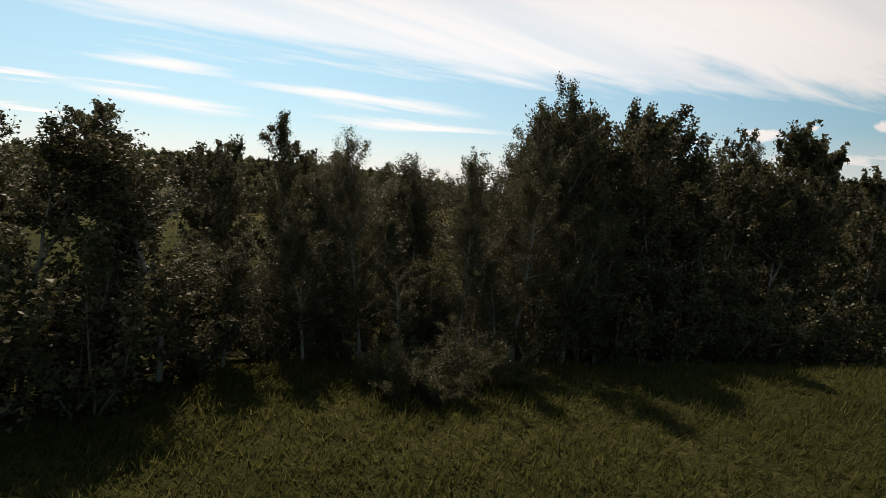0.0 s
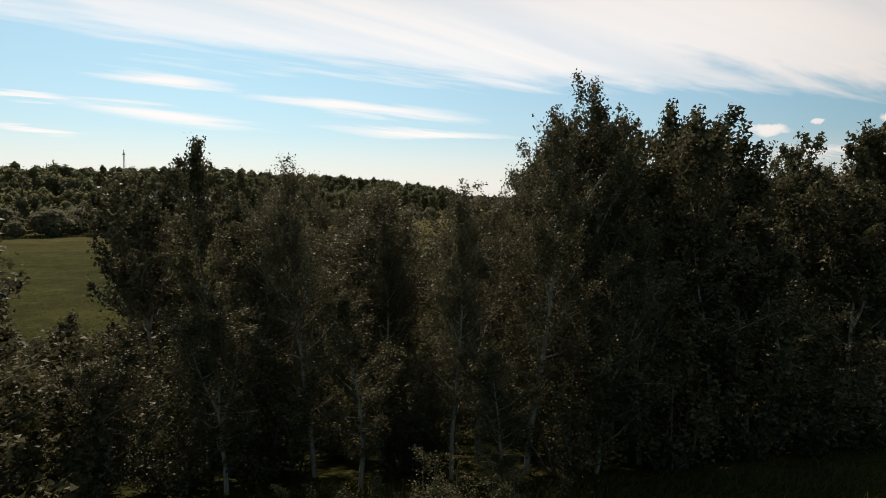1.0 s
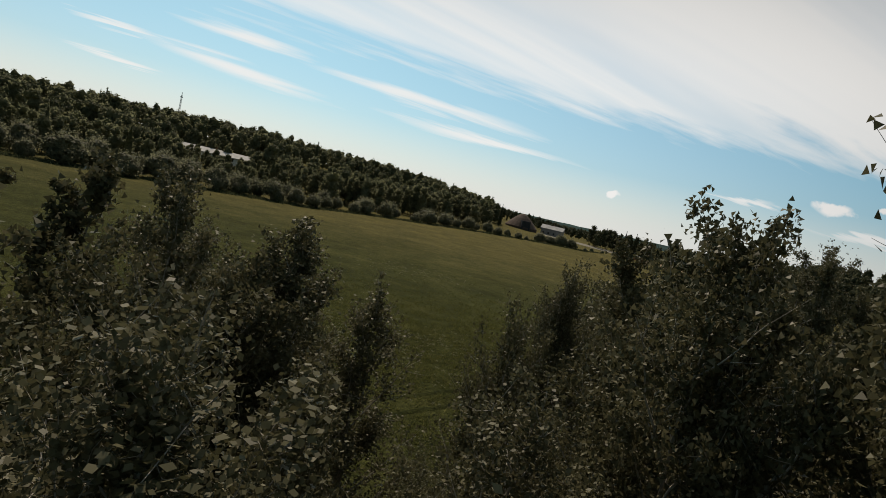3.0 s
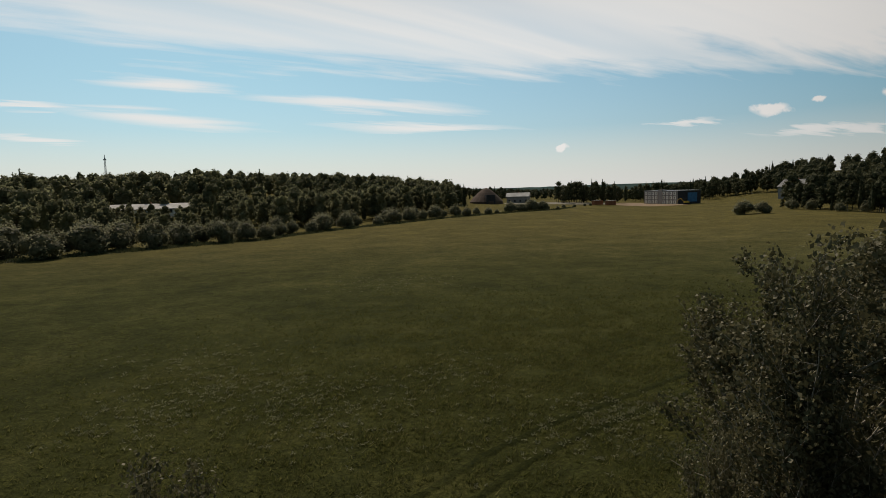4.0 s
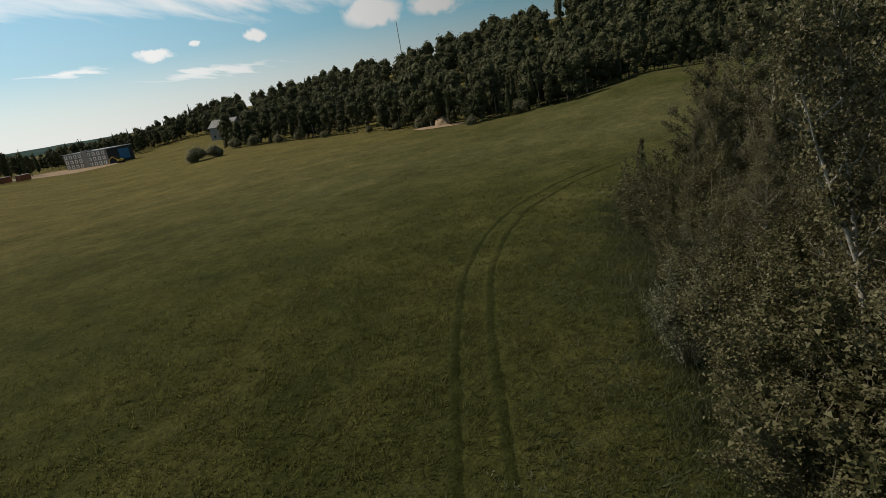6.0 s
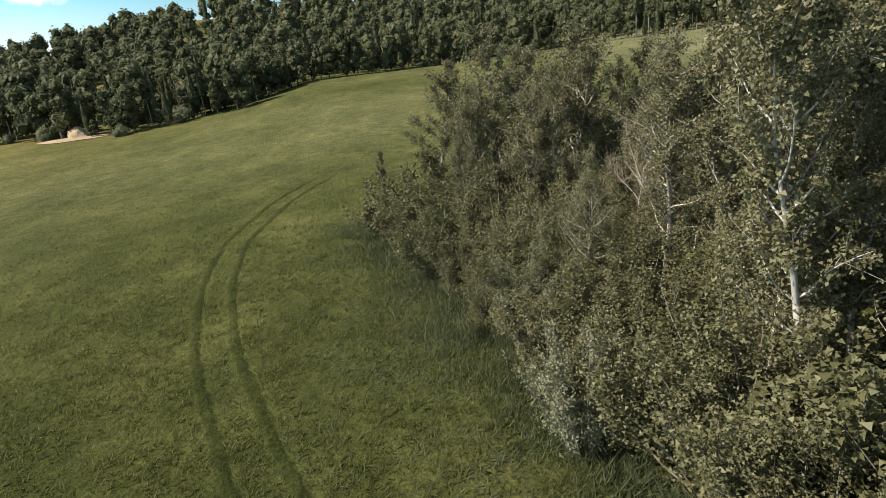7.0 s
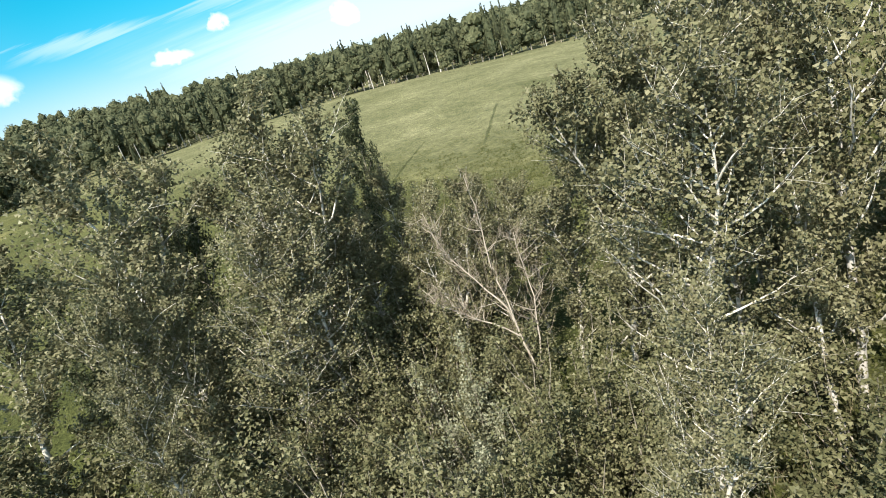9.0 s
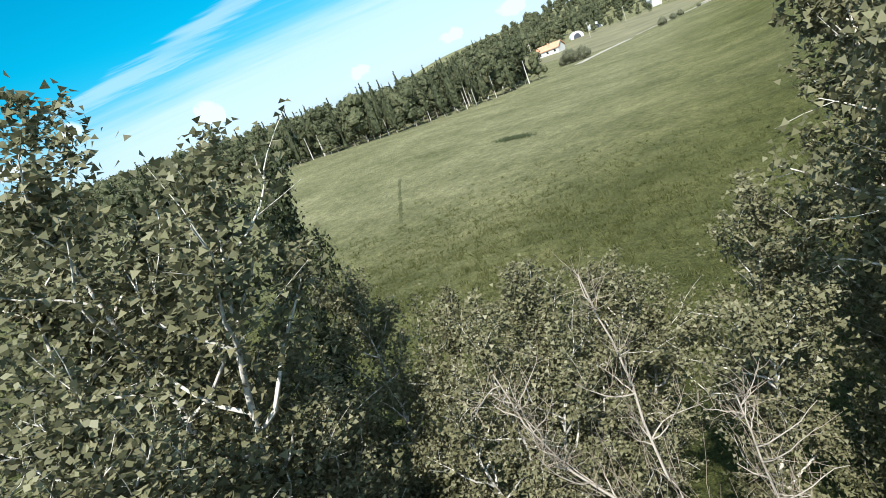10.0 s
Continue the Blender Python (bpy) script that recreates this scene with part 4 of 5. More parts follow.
for x, y, h in ((43.8, 66.0, 6.2), (42.6, 64.6, 5.0), (44.6, 68.4, 6.0), (39.6, 66.4, 5.4), (38.4, 68.8, 6.0), (40.4, 70.6, 6.0), (42.6, 71.6, 6.0), (36.8, 66.2, 6.2), (38.8, 64.6, 5.6), (37.0, 70.4, 5.6), (34.0, 69.4, 5.0), (33.0, 66.6, 5.4), (31.2, 67.8, 4.8), (29.0, 66.8, 5.0), (45.4, 63.2, 5.2), (46.6, 69.6, 6.2), (48.6, 66.6, 6.6), (44.0, 61.2, 4.2), (51.0, 70.4, 6.2), (50.4, 75.4, 5.4), (47.8, 74.4, 5.6)):
    shrub(int(rng.integers(0, 3)), x, y, h, rng.uniform(0, 360), 1.1)
# the sunny north edge and the skirts of the south side
for x, y, h in ((51.2, 77.6, 4.4), (48.6, 76.6, 4.8), (45.6, 75.2, 4.4), (42.4, 73.6, 4.2), (39.2, 72.6, 4.0), (36.0, 71.6, 3.6), (30.8, 69.6, 4.0), (27.2, 68.2, 4.2), (24.4, 66.2, 5.8), (25.6, 65.2, 5.6), (22.3, 64.3, 6.0), (20.6, 65.6, 4.2), (18.6, 64.6, 4.0), (16.8, 63.2, 4.4), (19.6, 62.8, 5.2), (22.2, 66.6, 3.0), (24.0, 63.2, 6.2), (21.4, 62.0, 5.6),
                (-7.4, 22.6, 5.0), (-9.6, 22.2, 4.6), (-12.2, 22.4, 4.6), (-15.0, 22.6, 4.2), (-6.0, 26.2, 4.0), (-4.4, 29.0, 3.8), (-1.6, 30.4, 4.2), (1.6, 30.6, 4.4), (6.2, 29.4, 4.2), (9.5, 30.0, 4.2), (12.5, 31.2, 4.6), (15.5, 32.2, 4.4), (18.5, 33.8, 4.6), (21.5, 35.5, 4.2), (25, 38, 4.6), (29, 39.5, 4.6),
                (0.9, 24.4, 2.0), (2.6, 24.8, 2.5), (3.8, 25.4, 1.9), (0.0, 25.2, 1.7), (1.8, 23.8, 1.6)):
    shrub(int(rng.integers(0, 3)), x, y, h, rng.uniform(0, 360), 1.15)
for x, y, h, wide in ((34.0, 70.0, 4.6, 0.85), (26.8, 69.4, 4.8, 0.8), (35.4, 69.0, 5.0, 0.9), (41.6, 66.4, 5.6, 0.9)):
    shrub(0, x, y, h, x * 40, wide, PALE_LEAF)


def dead_tree(x, y):
    """A bare leaning willow of bleached stems that part low down, with thin limbs and a haze of dry twigs."""
    rr = np.random.default_rng(77)
    ob = tagged(new("dead_tree"), "bare dead willow with bleached pale limbs", "tree")
    stems = [([(0, 0, -0.3), (0.25, 0.0, 1.4), (0.75, -0.25, 2.9), (1.35, -0.65, 4.1), (1.85, -0.95, 5.2), (2.15, -1.25, 6.4), (2.3, -1.5, 7.6), (2.5, -1.6, 8.6)], 0.048),
             ([(1.35, -0.65, 4.1), (1.85, -0.72, 4.75), (2.5, -0.7, 5.4), (3.1, -0.6, 6.1), (3.5, -0.5, 7.0), (3.7, -0.55, 7.8)], 0.034),
             ([(1.1, -0.45, 3.6), (1.7, -0.1, 4.2), (2.4, 0.2, 4.6), (3.2, 0.45, 5.0), (3.7, 0.5, 5.6)], 0.03),
             ([(0.6, -0.15, 2.4), (0.45, -0.5, 3.6), (0.55, -0.9, 4.8), (0.8, -1.1, 5.9), (0.9, -1.2, 6.8)], 0.032)]
    for pts, r in stems:
        stem = np.array(pts)
        # kinks between the main bends
        mid = (stem[:-1] + stem[1:]) / 2 + rr.normal(0, 0.05, (len(stem) - 1, 3))
        path = np.empty((len(stem) * 2 - 1, 3))
        path[0::2], path[1::2] = stem, mid
        tubes, spray = Tubes(), Tubes()
        tubes.add(path, np.linspace(r, 0.010, len(path)), 7)
        for i in range(17):
            s = rr.uniform(0.3, 0.97)
            a = rr.uniform(0, 6.28)
            limb = bend(rr, along(path, s), (math.cos(a), math.sin(a), 0.45), rr.uniform(0.4, 1.3) * (1.25 - 0.6 * s), 6, 0.14, 0.22)
            tubes.add(limb, np.linspace(0.019 * (1.25 - 0.7 * s), 0.004, len(limb)), 5)
            for _ in range(8):
                u = rr.uniform(0.15, 1)
                w = rr.normal(0, 0.5, 3) + [0, 0, 0.6]
                twig = bend(rr, along(limb, u), w / np.linalg.norm(w), rr.uniform(0.2, 0.6), 3, 0.10, 0.22)
                spray.add(twig, (0.005, 0.004, 0.003, 0.0015), 3)
        for i in range(26):
            # thin upright shoots between the stems
            s = rr.uniform(0.25, 0.75)
            w = rr.normal(0, 0.35, 3) + [0.15, 0, 1]
            twig = bend(rr, along(path, s) + rr.normal(0, 0.12, 3), w / np.linalg.norm(w), rr.uniform(0.7, 1.8), 5, 0.06, 0.16)
            spray.add(twig, np.linspace(0.006, 0.002, 6), 3)
        st = part("stem", tubes.mesh("stem", DEAD_WOOD), ob)
        part("twig_spray", spray.mesh("twig_spray", DEAD_TWIG), st, "spray of thin dry twigs")
    ob.matrix_basis = stand(x, y)
    return ob


dead_tree(40.9, 63.2)


# ---- grass of the meadow near the way ----
def make_grass():
    rng = np.random.default_rng(5)
    # thickest under the flight line and thinning out away from it
    line = np.array([(0, 8), (1, 20), (2, 60), (5, 72), (12, 82), (24, 86), (40, 86), (62, 40), (50, 42)], float)
    at = line[rng.integers(0, len(line), 105000)] + rng.normal(0, 1, (105000, 2)) * [15, 13]
    p = at
    clump = np.array([noise.noise(Vector((a * 0.45, b * 0.45, 4))) for a, b in p])
    p = p[clump > rng.uniform(-0.7, 0.3, len(p))]
    p = p[[not inside(a, b, BELT) for a, b in p]]
    for line in RUTS:
        for (ax, ay), (bx, by) in zip(line[:-1], line[1:]):
            d = np.array([bx - ax, by - ay])
            u = np.clip(((p - [ax, ay]) @ d) / (d @ d), 0, 1)
            p = p[np.hypot(*(p - [ax, ay] - u[:, None] * d).T) > 0.42]
    z = land(p[:, 0], p[:, 1]) + 0.10 * np.array([noise.noise(Vector((a * 0.35, b * 0.35, 0))) for a, b in p])
    base = np.concatenate([p, z[:, None] - 0.03], -1)
    # each tuft is a fan of five leaning blades
    out, size = [], rng.uniform(0.7, 1.35, len(base))
    for _ in range(5):
        n = len(base)
        a = rng.uniform(0, 6.28, n)
        side = np.stack([np.cos(a), np.sin(a), 0 * a], -1) * (rng.uniform(0.016, 0.036, n) * size)[:, None]
        root = base + np.concatenate([rng.normal(0, 0.10, (n, 2)), np.zeros((n, 1))], -1)
        h = rng.uniform(0.10, 0.26, n) * size
        lean = np.stack([rng.normal(0.04, 0.13, n) * size, rng.normal(-0.04, 0.13, n) * size, h], -1)
        out.append(np.stack([root - side, root + side, root + lean], 1))
    v = np.concatenate(out).reshape(-1, 3)
    # tall thick grass on the terrace
    n = 42000
    p = np.stack([rng.uniform(-8, 24, n), rng.uniform(9.5, 29, n)], -1)
    p = p[[not inside(a, b, BELT) for a, b in p]]
    n = len(p)
    root = np.concatenate([p, land(p[:, 0], p[:, 1])[:, None] - 0.03], -1)
    a = rng.uniform(0, 6.28, n)
    side = np.stack([np.cos(a), np.sin(a), 0 * a], -1) * rng.uniform(0.012, 0.03, n)[:, None]
    tuft = np.array([noise.noise(Vector((a * 0.7, b * 0.7, 9))) for a, b in p])
    lean = np.stack([rng.normal(0.08, 0.16, n), rng.normal(-0.06, 0.16, n), rng.uniform(0.18, 0.38, n) * (1 + 0.7 * tuft)], -1)
    v = np.concatenate([v, np.stack([root - side, root + side, root + lean], 1).reshape(-1, 3)])
    ob = new("grass", mesh_from("grass", v, np.arange(len(v)).reshape(-1, 3), GRASS_BLADE))
    return tagged(ob, "tall uneven meadow grass in loose tufts", "grass", kind="stuff")


make_grass()


def pale_weeds():
    """Low pale-leaved weeds in loose patches on the meadow."""
    rng = np.random.default_rng(16)
    spots = [(-5.4, 76.0, 2.6), (-8.2, 79.5, 2.2), (-13.5, 85.4, 3.2), (-13.4, 74.8, 2.0), (10.0, 69.5, 2.2), (13.5, 71.5, 1.6), (-2.0, 72.0, 2.2), (4.0, 79.0, 2.4), (0.5, 120.0, 4.0)]
    p = np.concatenate([rng.normal(0, 1, (110, 2)) * [r * 1.3, r] + [x, y] for x, y, r in spots])
    p = np.repeat(p, 6, axis=0) + rng.normal(0, 0.09, (len(p) * 6, 2))
    n = len(p)
    root = np.concatenate([p, (land(p[:, 0], p[:, 1]) + 0.10 * np.array([noise.noise(Vector((a * 0.35, b * 0.35, 0))) for a, b in p]))[:, None] + 0.02], -1)
    a = rng.uniform(0, 6.28, n)
    out = np.stack([np.cos(a), np.sin(a), 0 * a], -1)
    side = np.stack([-np.sin(a), np.cos(a), 0 * a], -1) * rng.uniform(0.02, 0.042, n)[:, None]
    reach = out * rng.uniform(0.10, 0.18, n)[:, None] + np.stack([0 * a, 0 * a, rng.uniform(0.05, 0.15, n)], -1)
    mid = root + reach * 0.55 + [0, 0, 0.04]
    v = np.stack([root, mid - side, root + reach, root, root + reach, mid + side], 1).reshape(-1, 3)
    tagged(new("pale_weeds", mesh_from("pale_weeds", v, np.arange(len(v)).reshape(-1, 3), BUSH_LEAF)), "low grey-green broad-leaved weeds in loose patches", "weeds", kind="stuff")


pale_weeds()


def tall_weeds():
    """Rank green weeds along the sunny edge of the belt and dry reeds under the birches."""
    rng = np.random.default_rng(15)
    edge = np.array([(16, 62.0), (20, 65.2), (24, 67.6), (28.5, 69.8), (34.4, 71.8), (38, 73.2), (43, 75.2), (51, 79.4), (56, 77)])
    n = 42000
    u = rng.uniform(0, len(edge) - 1.001, n)
    i = u.astype(int)
    p = edge[i] + (edge[i + 1] - edge[i]) * (u - i)[:, None]
    d = (edge[i + 1] - edge[i]) / np.linalg.norm(edge[i + 1] - edge[i], axis=1, keepdims=True)
    away = rng.exponential(3.2, n) - 1.0
    p = p + np.stack([-d[:, 1], d[:, 0]], -1) * away[:, None]
    clump = np.array([noise.noise(Vector((a * 0.5, b * 0.5, 2))) for a, b in p])
    tall = rng.uniform(0.20, 0.60, n) * (1 + 0.8 * clump) * np.exp(-np.maximum(away, 0) / 5)
    root = np.concatenate([p, land(p[:, 0], p[:, 1])[:, None] - 0.03], -1)
    a = rng.uniform(0, 6.28, n)
    side = np.stack([np.cos(a), np.sin(a), 0 * a], -1) * rng.uniform(0.012, 0.032, n)[:, None]
    lean = np.stack([rng.normal(0, 0.25, n), rng.normal(0, 0.25, n), tall], -1)
    v = np.stack([root - side, root + side, root + lean], 1).reshape(-1, 3)
    tagged(new("tall_weeds", mesh_from("tall_weeds", v, np.arange(len(v)).reshape(-1, 3), WEED_BLADE)), "rank green weeds along the edge of the trees", "weeds", kind="stuff")
    # a rank green patch out on the meadow
    n = 1500
    p = np.stack([rng.normal(0, 1.5, n), rng.normal(0, 0.55, n)], -1) @ np.array([(0.93, -0.36), (0.36, 0.93)]) + [71.6, -7.6]
    root = np.concatenate([p, land(p[:, 0], p[:, 1])[:, None] - 0.03], -1)
    a = rng.uniform(0, 6.28, n)
    side = np.stack([np.cos(a), np.sin(a), 0 * a], -1) * rng.uniform(0.03, 0.06, n)[:, None]
    lean = np.stack([rng.normal(0, 0.15, n), rng.normal(0, 0.15, n), rng.uniform(0.15, 0.5, n)], -1)
    v = np.stack([root - side, root + side, root + lean], 1).reshape(-1, 3)
    tagged(new("tall_weeds", mesh_from("tall_weeds", v, np.arange(len(v)).reshape(-1, 3), WEED_BLADE)), "dark green patch of weeds standing in the meadow", "weeds", kind="stuff")
    n = 5000
    p = np.stack([rng.normal(30.5, 2.2, n), rng.normal(62.2, 1.4, n)], -1)
    root = np.concatenate([p, land(p[:, 0], p[:, 1])[:, None] - 0.03], -1)
    a = rng.uniform(0, 6.28, n)
    side = np.stack([np.cos(a), np.sin(a), 0 * a], -1) * rng.uniform(0.012, 0.025, n)[:, None]
    lean = np.stack([rng.normal(0, 0.35, n), rng.normal(0, 0.35, n), rng.uniform(0.6, 1.5, n)], -1)
    v = np.stack([root - side, root + side, root + lean], 1).reshape(-1, 3)
    tagged(new("reeds", mesh_from("reeds", v, np.arange(len(v)).reshape(-1, 3), REED)), "dry straw-coloured reeds under the birches", "reeds", kind="stuff")


tall_weeds()


# ---- woods round the meadow ----
def far_lobes(h, wide, seed):
    """The rounded masses of a far crown: rows of x, y, z and radius."""
    rng = np.random.default_rng(900 + seed)
    rows = [(0, 0, h * 0.80, wide * 0.46), (0, 0, h * 0.56, wide * 0.68), (0, 0, h * 0.33, wide * 0.62)]
    for i in range(6):
        a, u = i * 2.4 + rng.normal(0, 0.35), (i + 0.5) / 6
        out = wide * 0.66 * (1.05 - 0.6 * u) * rng.uniform(0.8, 1.15)
        rows.append((out * math.cos(a), out * math.sin(a), h * (0.20 + 0.62 * u), wide * rng.uniform(0.30, 0.50)))
    return np.array(rows)


def far_broadleaf(rng, h, wide, n, seed):
    lobes = far_lobes(h, wide, seed)
    pick = rng.choice(len(lobes), n, p=lobes[:, 3] ** 2 / (lobes[:, 3] ** 2).sum())
    c = rng.normal(size=(n, 3)) + [0, 0, 0.35]
    c /= np.linalg.norm(c, axis=1, keepdims=True)
    return lobes[pick, :3] + c * (lobes[pick, 3] * rng.uniform(0.80, 1.12, n))[:, None] * [1, 1, 1.15]


def far_conifer(rng, h, wide, n):
    u = rng.uniform(0, 1, n) ** 0.75
    a = rng.uniform(0, 6.28, n)
    r = wide * u * (0.85 + 0.2 * np.sin(u * 40)) * rng.uniform(0.7, 1.0, n)
    return np.stack([r * np.cos(a), r * np.sin(a), h * (0.98 - u * 0.88)], -1)


def lumpy_heart(h, wide, seed, spruce):
    """The shaded mass inside a far crown: a lumpy closed shape of triangles, as loose corners."""
    bm = bmesh.new()
    bmesh.ops.create_icosphere(bm, subdivisions=2 if spruce else 1, radius=1.0)
    bmesh.ops.triangulate(bm, faces=bm.faces[:])
    out = []
    if not spruce:
        for x, y, z, r in far_lobes(h, wide, seed):
            for f in bm.faces:
                for p in f.verts:
                    k = r * (0.84 + 0.34 * noise.noise(p.co * 1.9 + Vector((x * 3, y * 3, z))))
                    out.append((x + p.co.x * k, y + p.co.y * k, z + p.co.z * k * 1.05))
        bm.free()
        return np.array(out)
    for f in bm.faces:
        for p in f.verts:
            k = 0.78 * (1 + 0.45 * noise.noise(p.co * 1.7 + Vector((h * 7, wide * 5, seed))))
            u = (p.co.z + 1) / 2
            out.append((p.co.x * wide * 0.95 * (1.05 - u) * k, p.co.y * wide * 0.95 * (1.05 - u) * k, h * (0.06 + 0.90 * u)))
    bm.free()
    return np.array(out)


def make_protos(n, leaf, seed, broad):
    """Far trees: the heart and leaf slivers first, then the faces of the trunk."""
    rng, out = np.random.default_rng(seed), []
    for k in range(7):
        spruce = k >= 5
        h, wide = (14.0, 2.3) if spruce else (rng.uniform(11.5, 13.5), rng.uniform(*broad))
        c = far_conifer(rng, h, wide, n) if spruce else far_broadleaf(rng, h, wide, n, k)
        way = c - [0, 0, h * 0.5]
        way = way / (np.linalg.norm(way, axis=1, keepdims=True) + 1e-6) * 1.3
        v, _ = leaves(rng, c, leaf * (0.8 if spruce else 1.0), 1.2, way, False)
        t = [(-.17, 0, -.5), (.17, 0, -.5), (0, 0, h * .85), (0, -.17, -.5), (0, .17, -.5), (0, 0, h * .85)]
        out.append(np.concatenate([lumpy_heart(h, wide, k, spruce), v, t]))
    return out


def sheds_seen(spots):
    """Young low trees before the farm sheds, so that their roofs show."""
    out = []
    for x, y, s in spots:
        a, d = math.degrees(math.atan2(1.5 - x, y - 46)), math.hypot(x - 1.5, y - 46)
        out.append((x, y, s * 0.66 if 18 < a < 26.5 and d < 262 else s))
    return out


def woods(name, label, spots, protos, seed, spruce=0.35, birches=0.0, leaf=FOREST_LEAF):
    """Many far trees as one mesh: spots are rows of x, y, scale."""
    rng = np.random.default_rng(seed)
    vs, ts, ms = [], [], []
    for x, y, s in spots:
        k = int(rng.integers(5, 7)) if rng.uniform() < spruce else int(rng.integers(0, 5))
        a = rng.uniform(0, 6.28)
        turn = np.array([[math.cos(a), -math.sin(a), 0], [math.sin(a), math.cos(a), 0], [0, 0, 1]])
        v = protos[k] @ turn.T * [s * rng.uniform(0.85, 1.2), s * rng.uniform(0.85, 1.2), s]
        vs.append(v + [x, y, float(land(x, y)) - 0.2])
        ts.append(np.full(len(v), rng.uniform(0, 0.45) if k >= 5 else rng.uniform(0.25, 1.0)))
        m = np.zeros(len(v) // 3, np.int32)
        m[-2:] = 1
        if rng.uniform() < birches:
            base = float(land(x, y)) - 0.2
            crown = vs[-1][:-6]
            crown[:, 2] = base + 0.42 * 13 * s + (crown[:, 2] - base) * 0.62
            crown[:, :2] = [x, y] + (crown[:, :2] - [x, y]) * 0.7
            m[-2:] = 2
        ms.append(m)
    v = np.concatenate(vs)
    me = mesh_from(name, v, np.arange(len(v)).reshape(-1, 3), leaf, False, np.concatenate(ts))
    me.materials.append(WILLOW_BARK)
    me.materials.append(BIRCH_BARK)
    me.polygons.foreach_set("material_index", np.concatenate(ms))
    return tagged(new(name, me), label, "forest", kind="stuff")


def scatter(rng, az0, az1, inner, outer, area, scale=(0.65, 1.25)):
    """Spots between two bearings and two multiples of the meadow's edge."""
    out, az = [], az0
    size = abs(np.radians(az1 - az0)) * (np.mean([edge_of(a) for a in np.linspace(az0, az1, 9)]) ** 2) * (outer ** 2 - inner ** 2) / 2
    for _ in range(int(size / area)):
        az = rng.uniform(az0, az1)
        k = math.sqrt(rng.uniform(inner ** 2, outer ** 2))
        x, y = polar(az, edge_of(az) * k)
        out.append((float(x), float(y), rng.uniform(*scale)))
    return out


def edge_row(rng, az0, az1, step, off, jitter, scale):
    out, az = [], az0
    while az < az1:
        r = edge_of(az) + off + rng.normal(0, jitter)
        x, y = polar(az, r)
        out.append((float(x), float(y), rng.uniform(*scale)))
        az += math.degrees(step / r) * rng.uniform(0.6, 1.4)
    return out


def band(rng, az0, az1, r0, r1, n, scale):
    """Spots between two bearings and two distances."""
    out = []
    for _ in range(n):
        x, y = polar(rng.uniform(az0, az1), rng.uniform(r0, r1))
        out.append((float(x), float(y), rng.uniform(*scale)))
    return out


rng = np.random.default_rng(21)
FINE, COARSE = make_protos(300, 0.52, 31, (2.6, 3.9)), make_protos(130, 0.78, 32, (3.4, 4.8))
woods("forest", "broadleaf wood on the hillside east of the meadow", edge_row(rng, -104, -33, 4.0, 4, 2, (0.7, 1.1)) + edge_row(rng, -104, -33, 5.5, 2.0, 1.0, (0.28, 0.5)) + scatter(rng, -104, -33, 1.02, 1.30, 34), FINE, 1, 0.16, 0.12)
woods("forest", "mixed wood of spruce and birch along the meadow", edge_row(rng, -155, -104, 3.2, 3, 1.5, (0.75, 1.1)) + edge_row(rng, -150, -104, 6.0, 1.0, 1.0, (0.3, 0.6)) + scatter(rng, -155, -104, 1.02, 1.28, 30, (0.8, 1.15)), FINE, 9, 0.42, 0.30)
woods("forest", "wooded hill rising behind the meadow", scatter(rng, -150, -33, 1.3, 2.3, 118, (0.9, 1.3)), COARSE, 2, 0.08)
woods("forest", "broadleaf wood behind the willow row", sheds_seen(scatter(rng, 0, 62, 1.13, 1.55, 27, (0.6, 0.95)) + scatter(rng, -1, 17, 1.12, 1.4, 60, (0.85, 1.15))), FINE, 3, 0.05, 0, LIFTED_BROADLEAF)
woods("forest", "dark wooded ridge beyond the sheds", sheds_seen(scatter(rng, -3, 62, 1.55, 3.0, 112, (0.8, 1.2))), COARSE, 4, 0.03, 0, LIFTED_BROADLEAF)
woods("forest", "row of trees behind the building site", band(rng, -37, -21, 380, 520, 240, (0.8, 1.15)) + band(rng, -19.5, -13.0, 345, 390, 30, (0.9, 1.25)) + band(rng, -3.0, 3.0, 275, 380, 34, (0.75, 1.05)) + band(rng, -22, -13, 380, 560, 60, (0.6, 1.0)), FINE, 5, 0.2)
woods("forest", "woodland in the plain beyond the barn", scatter(rng, -20, 2, 1.9, 3.6, 260, (0.5, 0.8)), COARSE, 6, 0.08)
woods("forest", "woods on the low hill behind the village", scatter(rng, -180, -148, 2.0, 3.5, 230, (0.9, 1.3)), COARSE, 7, 0.1)
woods("forest", "garden trees among the village houses", band(rng, -178, -160, 385, 480, 55, (0.4, 0.75)), FINE, 8, 0.1)


def edge_herbs():
    """Rank pale herbs and grass between the meadow and the willow row."""
    rng = np.random.default_rng(27)
    n = 15000
    az = rng.uniform(-14, 58, n)
    clump = np.array([noise.noise(Vector((a * 0.9, 3, 7))) for a in az])
    x, y = polar(az, edge_of(az) - 1.0 + rng.normal(0, 1.5, n) - 1.8 * clump)
    root = np.stack([x, y, land(x, y) - 0.05], -1)
    a = rng.uniform(0, 6.28, n)
    side = np.stack([np.cos(a), np.sin(a), 0 * a], -1) * rng.uniform(0.08, 0.22, n)[:, None]
    lean = np.stack([rng.normal(0, 0.3, n), rng.normal(0, 0.3, n), rng.uniform(0.25, 0.8, n) * (1 + 0.8 * clump)], -1)
    v = np.stack([root - side, root + side, root + lean], 1).reshape(-1, 3)
    tagged(new("edge_herbs", mesh_from("edge_herbs", v, np.arange(len(v)).reshape(-1, 3), WEED_BLADE)), "ragged pale herbs along the foot of the willows", "weeds", kind="stuff")


